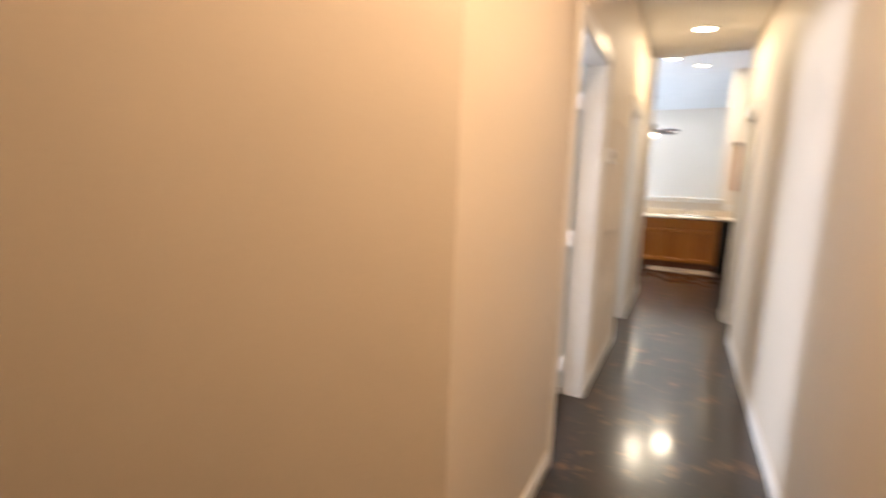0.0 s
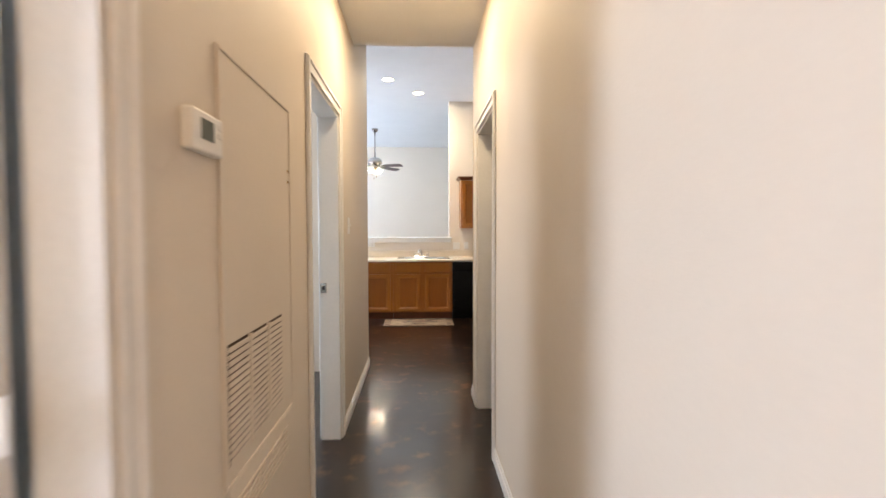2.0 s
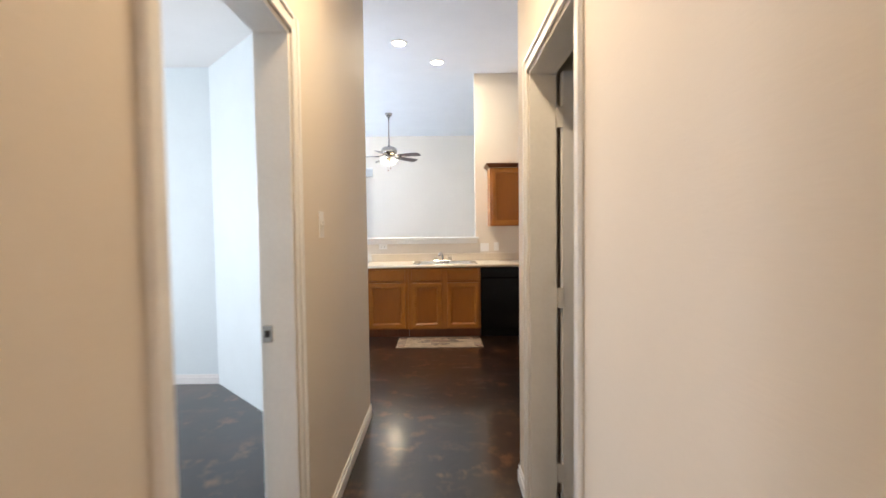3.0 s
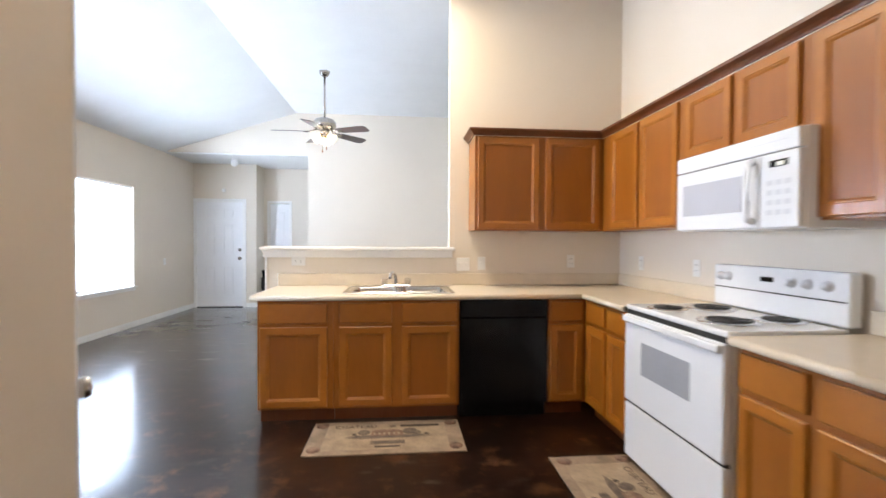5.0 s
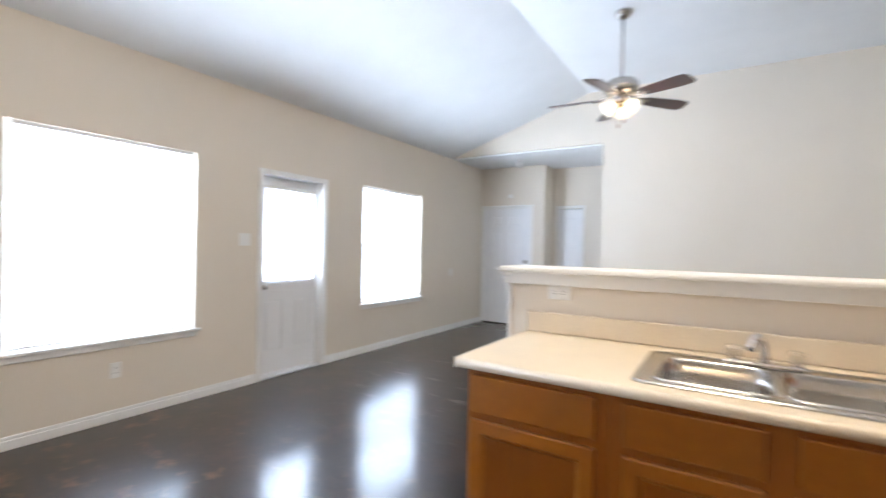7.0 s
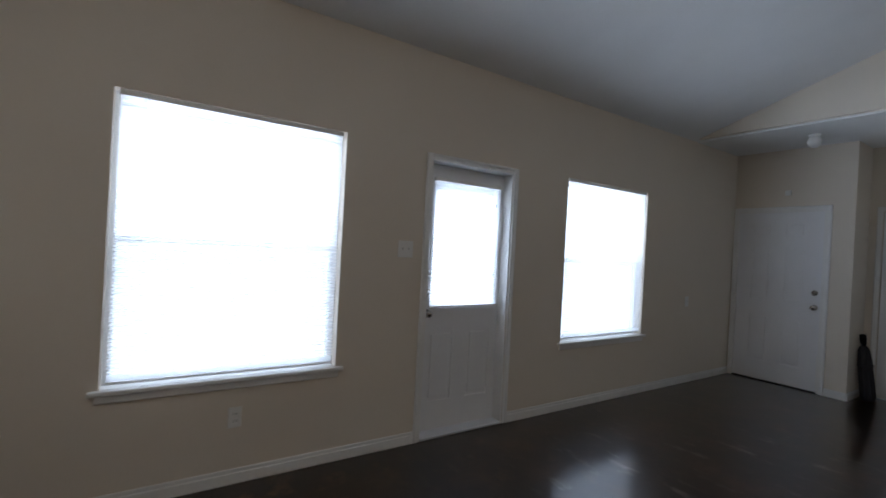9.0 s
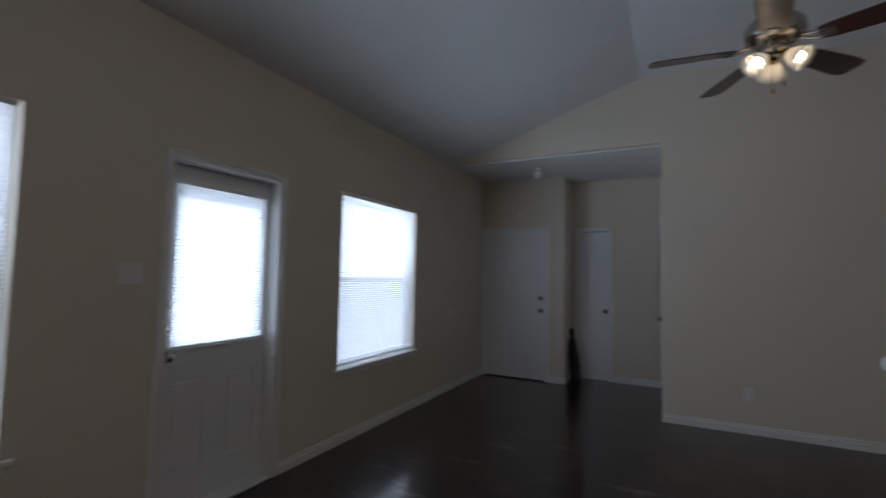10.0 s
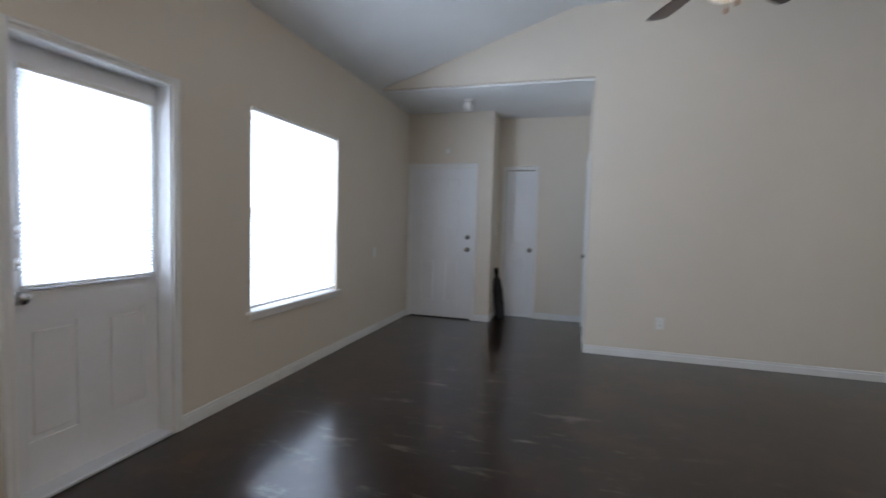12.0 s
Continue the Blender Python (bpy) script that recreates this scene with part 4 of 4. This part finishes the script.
part("base_plate", box(0.425, 0.665, 9.70, 9.758, 0.9146, 0.934, bev=0.008, seg=3), M_CHROME, tap)
part("spout", tube(bmesh.new(), [(0.545, 9.73, 0.93), (0.543, 9.728, 0.965), (0.537, 9.715, 1.000), (0.527, 9.690, 1.028), (0.515, 9.655, 1.036), (0.503, 9.62, 1.022), (0.496, 9.598, 0.998)], 0.0145, 12), M_CHROME, tap)
for x in (0.45, 0.64):
    part("knob", lathe(bmesh.new(), [(0.014, 0.93), (0.014, 0.942), (0.024, 0.95), (0.026, 0.975), (0.018, 0.985), (0, 0.985)], (x, 9.73, 0), 16), M_ACRYLIC, tap, "clear acrylic knob")

# bar ledge on the half wall
ledge = thing("bar_ledge", (0.22, 9.98, 1.165), "white painted moulded ledge on the half wall", "ledge")
part("board", box(-0.582, 1.045, 9.835, 10.14, 1.212, 1.24, bev=0.009, seg=2), M_TRIM, ledge)
for s, fy, x1, nm in ((1, 9.9245, 1.03, "front_moulding"), (-1, 10.0505, 1.004, "back_moulding")):
    mb = bmesh.new()
    # a plain fascia to the kitchen, a stepped profile to the living room
    for d, z0, z1 in ((0.030, 1.150, 1.2115),) if s > 0 else ((0.034, 1.190, 1.2115), (0.024, 1.168, 1.192), (0.029, 1.150, 1.170)):
        a, b = sorted((fy, fy - s * d))
        bx(mb, -0.563, x1, a, b, z0, z1, 0.004, 2)
    part(nm, mb, M_TRIM, ledge)
mb = bmesh.new()
for d, z0, z1 in ((0.040, 1.190, 1.2115), (0.028, 1.168, 1.192), (0.034, 1.150, 1.170)):
    bx(mb, -0.5545 - d * 0.6, -0.5455, 9.895 + (0.034 - d), 10.08 - (0.034 - d), z0, z1, 0.004, 2)
part("end_moulding", mb, M_TRIM, ledge)
part("end_board", box(-0.562, -0.5455, 9.918, 10.057, 0.0, 1.1495, bev=0.002), M_TRIM, ledge, "white board capping the wall end")

# hanging cabinets
UB, UT = 1.383, 2.135


def wall_unit(x0, x1, y0, y1, z0, axis, fronts, label):
    ob = thing("wall_cabinet", ((x0 + x1) / 2, (y0 + y1) / 2, z0), label, "cabinet", "hanging cabinets")
    part("body", box(x0, x1, y0, y1, z0, UT + 0.012, bev=0.002), M_WOOD, ob)
    f = y0 if axis == "y" else x0
    for a0, a1 in fronts:
        face_door((a0, a1, z0 + 0.012, UT, f), ob, axis)
    return ob


FY, FX = 9.60, 2.250
wall_unit(1.175, XK - 0.005, FY, 9.922, UB, "y", [(1.198, 1.705), (1.757, 2.215)], "honey-stained hanging cabinet with two doors in the corner")
wall_unit(FX, XK - 0.003, 8.525, FY - 0.001, UB, "x", [(8.575, 9.000), (9.035, 9.440)], "honey-stained hanging cabinet with two doors")
wall_unit(FX, XK - 0.003, 7.715, 8.524, 1.765, "x", [(7.745, 8.095), (8.135, 8.500)], "short honey-stained hanging cabinet above the microwave")
wall_unit(FX, XK - 0.003, 6.980, 7.714, UB, "x", [(7.015, 7.340), (7.378, 7.672)], "honey-stained hanging cabinet with two doors at the end")
crown = thing("crown_moulding", (1.9, 9.6, UT + 0.012), "dark wooden crown moulding along the hanging cabinets", "moulding")
cb = bmesh.new()
# a cove rising outwards, swept along the wall end, the front and the side run with mitred corners
loops = []
for d, z in ((0.004, 0.0125), (0.012, 0.0125), (0.016, 0.022), (0.028, 0.036), (0.046, 0.048), (0.050, 0.050), (0.050, 0.066), (0.004, 0.066)):
    line = ((1.175 - d, 9.922), (1.175 - d, FY - d), (FX - d, FY - d), (FX - d, 6.98))
    loops.append([cb.verts.new((x, y, UT + z)) for x, y in line])
for p, q in zip(loops, loops[1:] + loops[:1]):
    for k in range(3):
        cb.faces.new((p[k], p[k + 1], q[k + 1], q[k]))
for k in (0, 3):
    cb.faces.new([p[k] for p in loops])
part("moulding", cb, M_DARKWOOD, crown)

# over-the-range microwave
mw = thing("microwave", (2.36, 8.04, 1.35), "white over-the-range microwave with a grey window", "microwave")
part("body", box(2.185, XK - 0.003, 7.645, 8.440, 1.352, 1.762, bev=0.004), M_ENAMEL, mw)
mdoor = part("door", box(2.150, 2.184, 7.845, 8.438, 1.356, 1.672, bev=0.008, seg=2), M_ENAMEL, mw)
part("window", box(2.1475, 2.1497, 7.945, 8.375, 1.435, 1.60), M_MESH, mdoor, "grey mesh window")
part("handle", tube(bmesh.new(), [(2.150, 7.875, 1.385), (2.124, 7.875, 1.392), (2.118, 7.875, 1.41), (2.118, 7.875, 1.62), (2.124, 7.875, 1.643), (2.150, 7.875, 1.65)], 0.015, 12), M_ENAMEL, mdoor)
ctl = part("control_panel", box(2.152, 2.184, 7.648, 7.841, 1.356, 1.672, bev=0.006, seg=2), M_ENAMEL, mw)
part("display", box(2.1495, 2.1517, 7.70, 7.79, 1.612, 1.640), M_BLACK, ctl, "black clock display")
part("digits", box(2.1485, 2.1493, 7.715, 7.755, 1.615, 1.632), M_LED, ctl, "green clock digits")
for r in range(4):
    for c in range(3):
        part("button", box(2.1503, 2.1518, 7.685 + c * 0.045, 7.715 + c * 0.045, 1.41 + r * 0.042, 1.432 + r * 0.042, bev=0.0005), M_KEY, ctl)
vent = part("vent_grille", box(2.150, 2.184, 7.648, 8.438, 1.676, 1.758, bev=0.006, seg=2), M_ENAMEL, mw)
part("groove", box(2.1488, 2.1498, 7.70, 8.39, 1.7185, 1.7205), M_KEY, vent)

# free-standing electric cooker
ck = thing("cooker", (2.25, 8.15, 0), "white free-standing electric cooker with four coil burners", "cooker")
K0, K1 = 7.735, 8.565
part("body", box(1.955, XK - 0.02, K0, K1, 0.02, 0.895, bev=0.003), M_ENAMEL, ck)
part("hob", box(1.925, XK - 0.09, K0 - 0.006, K1 + 0.006, 0.896, 0.925, bev=0.010, seg=3), M_ENAMEL, ck)
od = part("oven_door", box(1.915, 1.954, K0 + 0.004, K1 - 0.004, 0.365, 0.872, bev=0.008, seg=2), M_ENAMEL, ck)
part("window", box(1.9125, 1.9147, 7.955, 8.375, 0.555, 0.735), M_GREYGLASS, od, "grey oven window")
part("handle", box(1.892, 1.9145, K0 + 0.012, K1 - 0.012, 0.828, 0.866, bev=0.010, seg=3), M_ENAMEL, od)
part("door_gap", box(1.930, 1.9548, K0 + 0.004, K1 - 0.004, 0.8725, 0.8955), M_DARK, ck, "dark gap under the hob")
part("storage_drawer", box(1.918, 1.954, K0 + 0.004, K1 - 0.004, 0.035, 0.350, bev=0.008, seg=2), M_ENAMEL, ck)
part("drawer_gap", box(1.930, 1.9545, K0 + 0.006, K1 - 0.006, 0.350, 0.365), M_DARK, ck, "dark gap above the drawer")
bg = part("backguard", box(XK - 0.088, XK - 0.02, K0, K1, 0.926, 1.165, bev=0.012, seg=3), M_ENAMEL, ck)
part("trim_line", box(XK - 0.0895, XK - 0.0885, K0 + 0.01, K1 - 0.01, 1.033, 1.039), M_DARK, bg, "dark joint line")
part("clock", box(XK - 0.0905, XK - 0.0885, 8.13, 8.21, 1.09, 1.115), M_BLACK, bg, "black clock display")
for y in (7.83, 7.93, 8.02, 8.44, 8.50):
    part("knob", lathe(bmesh.new(), [(0.026, 0), (0.026, 0.004), (0.021, 0.008), (0.018, 0.026), (0.0, 0.027)], (XK - 0.0885, y, 1.10), 18, TO_NX), M_KEY, bg, "pale grey control knob")
for x, y, r in ((2.045, 8.345, 0.082), (2.300, 8.345, 0.10), (2.085, 7.94, 0.105), (2.345, 7.94, 0.085)):
    bn = part("burner", lathe(bmesh.new(), [(r + 0.022, 0.9252), (r + 0.022, 0.930), (r + 0.012, 0.931), (r, 0.9262), (0.0, 0.9256)], (x, y, 0), 32), M_CHROME, ck, "chrome drip bowl")
    pts = [(x + (0.016 + (r - 0.008 - 0.016) * k / 120) * math.cos(k * 0.21), y + (0.016 + (r - 0.008 - 0.016) * k / 120) * math.sin(k * 0.21), 0.937) for k in range(121)]
    part("coil", tube(bmesh.new(), pts, 0.0055, 6), M_COIL, bn, "black heating coil")

# ---- ceiling fan ----
FXC, FYC = -0.41, 11.97
fan = thing("ceiling_fan", (FXC, FYC, FLAT), "nickel ceiling fan with five cherry blades and lit glass shades", "ceiling fan")
C = (FXC, FYC, 0)
part("canopy", lathe(bmesh.new(), [(0.068, FLAT), (0.066, FLAT - 0.02), (0.045, FLAT - 0.055), (0.018, FLAT - 0.07)], C, 28), M_NICKEL, fan)
part("downrod", lathe(bmesh.new(), [(0.0125, FLAT - 0.06), (0.0125, 2.865)], C, 14), M_NICKEL, fan)
part("motor_housing", lathe(bmesh.new(), [(0.02, 2.895), (0.05, 2.885), (0.115, 2.860), (0.145, 2.825), (0.150, 2.765), (0.125, 2.740), (0.09, 2.730), (0.0, 2.730)], C, 36), M_NICKEL, fan)
part("switch_cup", lathe(bmesh.new(), [(0.060, 2.731), (0.062, 2.685), (0.05, 2.665), (0.028, 2.655), (0.0, 2.655)], C, 28), M_NICKEL, fan)
for k in range(5):
    a = radians(-28 + 72 * k)
    R = Matrix.Translation((FXC, FYC, 2.707)) @ Matrix.Rotation(a, 4, "Z") @ Matrix.Rotation(radians(1.8), 4, "Y")
    pitch = Matrix.Rotation(radians(-12), 4, "X")
    bl = bmesh.new()
    outline = [(0.20, -0.048), (0.26, -0.064), (0.55, -0.080), (0.625, -0.074), (0.648, -0.045), (0.648, 0.045), (0.625, 0.074), (0.55, 0.080), (0.26, 0.064), (0.20, 0.048)]
    lo = [bl.verts.new((x, y, -0.003)) for x, y in outline]
    hi = [bl.verts.new((x, y, 0.003)) for x, y in outline]
    bl.faces.new(lo[::-1])
    bl.faces.new(hi)
    for i in range(len(outline)):
        j = (i + 1) % len(outline)
        bl.faces.new((lo[i], lo[j], hi[j], hi[i]))
    bmesh.ops.transform(bl, matrix=R @ pitch, verts=bl.verts)
    blade = part("blade", bl, M_BLADE, fan, "dark cherry wooden blade")
    br = bmesh.new()
    tube(br, [(0.09, 0.0, 0.03), (0.14, 0.022, 0.012), (0.20, 0.030, -0.006), (0.255, 0.020, -0.007)], 0.008, 8)
    tube(br, [(0.09, 0.0, 0.03), (0.14, -0.022, 0.012), (0.20, -0.030, -0.006), (0.255, -0.020, -0.007)], 0.008, 8)
    bx(br, 0.195, 0.265, -0.035, 0.035, -0.0085, -0.0035, 0.002)
    bmesh.ops.transform(br, matrix=R @ pitch, verts=br.verts)
    part("bracket", br, M_NICKEL, blade, "nickel blade bracket")
for k in range(3):
    a = radians(90 + 120 * k)
    d = Matrix.Rotation(a, 3, "Z") @ Matrix.Rotation(radians(128), 3, "Y")
    o = Vector((FXC + 0.045 * math.cos(a), FYC + 0.045 * math.sin(a), 2.660))
    sh = bmesh.new()
    lathe(sh, [(0.020, 0.02), (0.030, 0.03), (0.050, 0.06), (0.060, 0.09), (0.072, 0.115), (0.070, 0.115), (0.057, 0.088), (0.047, 0.06), (0.027, 0.03)], o, 28, d)
    shade = part("shade", sh, M_SHADE, fan, "ribbed frosted glass shade, lit")
    part("socket", lathe(bmesh.new(), [(0.022, 0.0), (0.022, 0.03), (0.0, 0.03)], o, 16, d), M_BRASS, shade)
    part("bulb", lathe(bmesh.new(), [(0.010, 0.03), (0.014, 0.045), (0.026, 0.065), (0.028, 0.08), (0.020, 0.097), (0.0, 0.103)], o, 16, d), M_BULB, shade, "glowing bulb")
for dx, zb in ((-0.02, 2.435), (0.03, 2.470)):
    ch = part("pull_chain", tube(bmesh.new(), [(FXC + dx, FYC - 0.03, 2.665), (FXC + dx, FYC - 0.03, zb)], 0.0022, 6), M_BRASS, fan)
    part("pull", lathe(bmesh.new(), [(0.004, zb + 0.03), (0.009, zb + 0.01), (0.006, zb - 0.005), (0, zb - 0.006)], (FXC + dx, FYC - 0.03, 0), 12), M_RAIL, ch, "small wooden pull")

# ---- printed kitchen mats ----
M_MAT = shader("printed_tan_mat", (0.25, 0.178, 0.118), 0.75, spots=0.30, spot_scale=7, grain=0.12, grain_scale=60, bump=0.3, bump_scale=500)
M_MATPALE = shader("printed_pale_ochre", (0.31, 0.228, 0.148), 0.75, spots=0.25, spot_scale=9, grain=0.12, grain_scale=70, bump=0.3, bump_scale=500)
M_INK = shader("faded_brown_ink", (0.06, 0.038, 0.024), 0.8, spots=0.3, spot_scale=30, grain=0.3, grain_scale=150)
M_FADED = shader("faded_grey_ink", (0.125, 0.09, 0.065), 0.8, spots=0.35, spot_scale=25, grain=0.3, grain_scale=120)
M_ROSE = shader("faded_rose_ink", (0.18, 0.105, 0.07), 0.8, spots=0.4, spot_scale=22, grain=0.3, grain_scale=90)


def kitchen_mat(label):
    """A thin printed mat, 1.0 x 0.49 m, long side along x, top of the print to +y; centre at the origin."""
    ob = thing("kitchen_mat", (0, 0, 0), label, "mat", "kitchen mats")
    part("mat_body", box(-0.5, 0.5, -0.245, 0.245, 0.0005, 0.009, bev=0.004, seg=2), M_MAT, ob)
    z = 0.0092
    part("printed_field", box(-0.40, 0.40, -0.19, 0.19, z, z + 0.0004), M_MATPALE, ob)
    z += 0.0006
    for x, y in ((-0.44, 0.19), (0.44, 0.19), (-0.44, -0.17), (0.44, -0.17)):
        part("corner_flourish", lathe(bmesh.new(), [(0.0, z), (0.045, z), (0.045, z + 0.0003), (0.0, z + 0.0003)], (x, y, 0), 9), M_ROSE, ob)
    font = bpy.data.curves.new("words", "FONT")
    font.body, font.size, font.extrude, font.align_x = "CHATEAU", 0.062, 0.0002, "CENTER"
    tmp = bpy.data.objects.new("words", font)
    scene.collection.objects.link(tmp)
    me = bpy.data.meshes.new_from_object(tmp.evaluated_get(bpy.context.evaluated_depsgraph_get()))
    bpy.data.objects.remove(tmp)
    me.materials.clear()
    me.materials.append(M_INK)
    words = new("lettering", me)
    words.parent, words.location = ob, (-0.21, 0.135, z + 0.0003)
    # lines of print that cannot be made out
    for x0, x1, y0, y1, m in ((0.02, 0.06, 0.135, 0.165, M_FADED), (0.09, 0.36, 0.138, 0.172, M_INK), (-0.07, 0.09, -0.165, -0.140, M_INK), (-0.10, 0.12, -0.118, -0.070, M_FADED)):
        part("print_line", box(x0, x1, y0, y1, z, z + 0.0004), m, ob)
    # the printed house, its trees and the lawn in front
    part("printed_lawn", prism(bmesh.new(), [(-0.27, -0.015), (-0.20, 0.015), (0.22, 0.015), (0.30, -0.01), (0.18, -0.03), (-0.17, -0.035)], z, z + 0.0004), M_FADED, ob)
    house = part("printed_house", prism(bmesh.new(), [(-0.10, 0.0), (-0.10, 0.065), (-0.075, 0.095), (0.085, 0.095), (0.11, 0.065), (0.11, 0.0)], z + 0.0005, z + 0.0009), M_ROSE, ob)
    for k in range(6):
        part("printed_window", box(-0.085 + k * 0.032, -0.072 + k * 0.032, 0.018, 0.048, z + 0.001, z + 0.0013), M_MATPALE, house)
    for x, y, r in ((-0.15, 0.06, 0.042), (0.155, 0.07, 0.05), (0.20, 0.045, 0.03), (-0.21, 0.03, 0.016), (0.265, 0.02, 0.016)):
        part("printed_tree", lathe(bmesh.new(), [(0.0, z + 0.0006), (r, z + 0.0006), (r * 0.9, z + 0.0010), (0.0, z + 0.0010)], (x, y, 0), 11), M_INK if r < 0.02 else M_FADED, ob)
    return ob


mat_a = kitchen_mat("tan printed kitchen mat in front of the sink cabinet")
mat_a.matrix_world = pose(0.493, 8.962, 0)
mat_b = copy_thing(mat_a, pose(1.708, 8.09, 0, 0, 0, -90))
tagged(mat_b, "tan printed kitchen mat in front of the cooker")
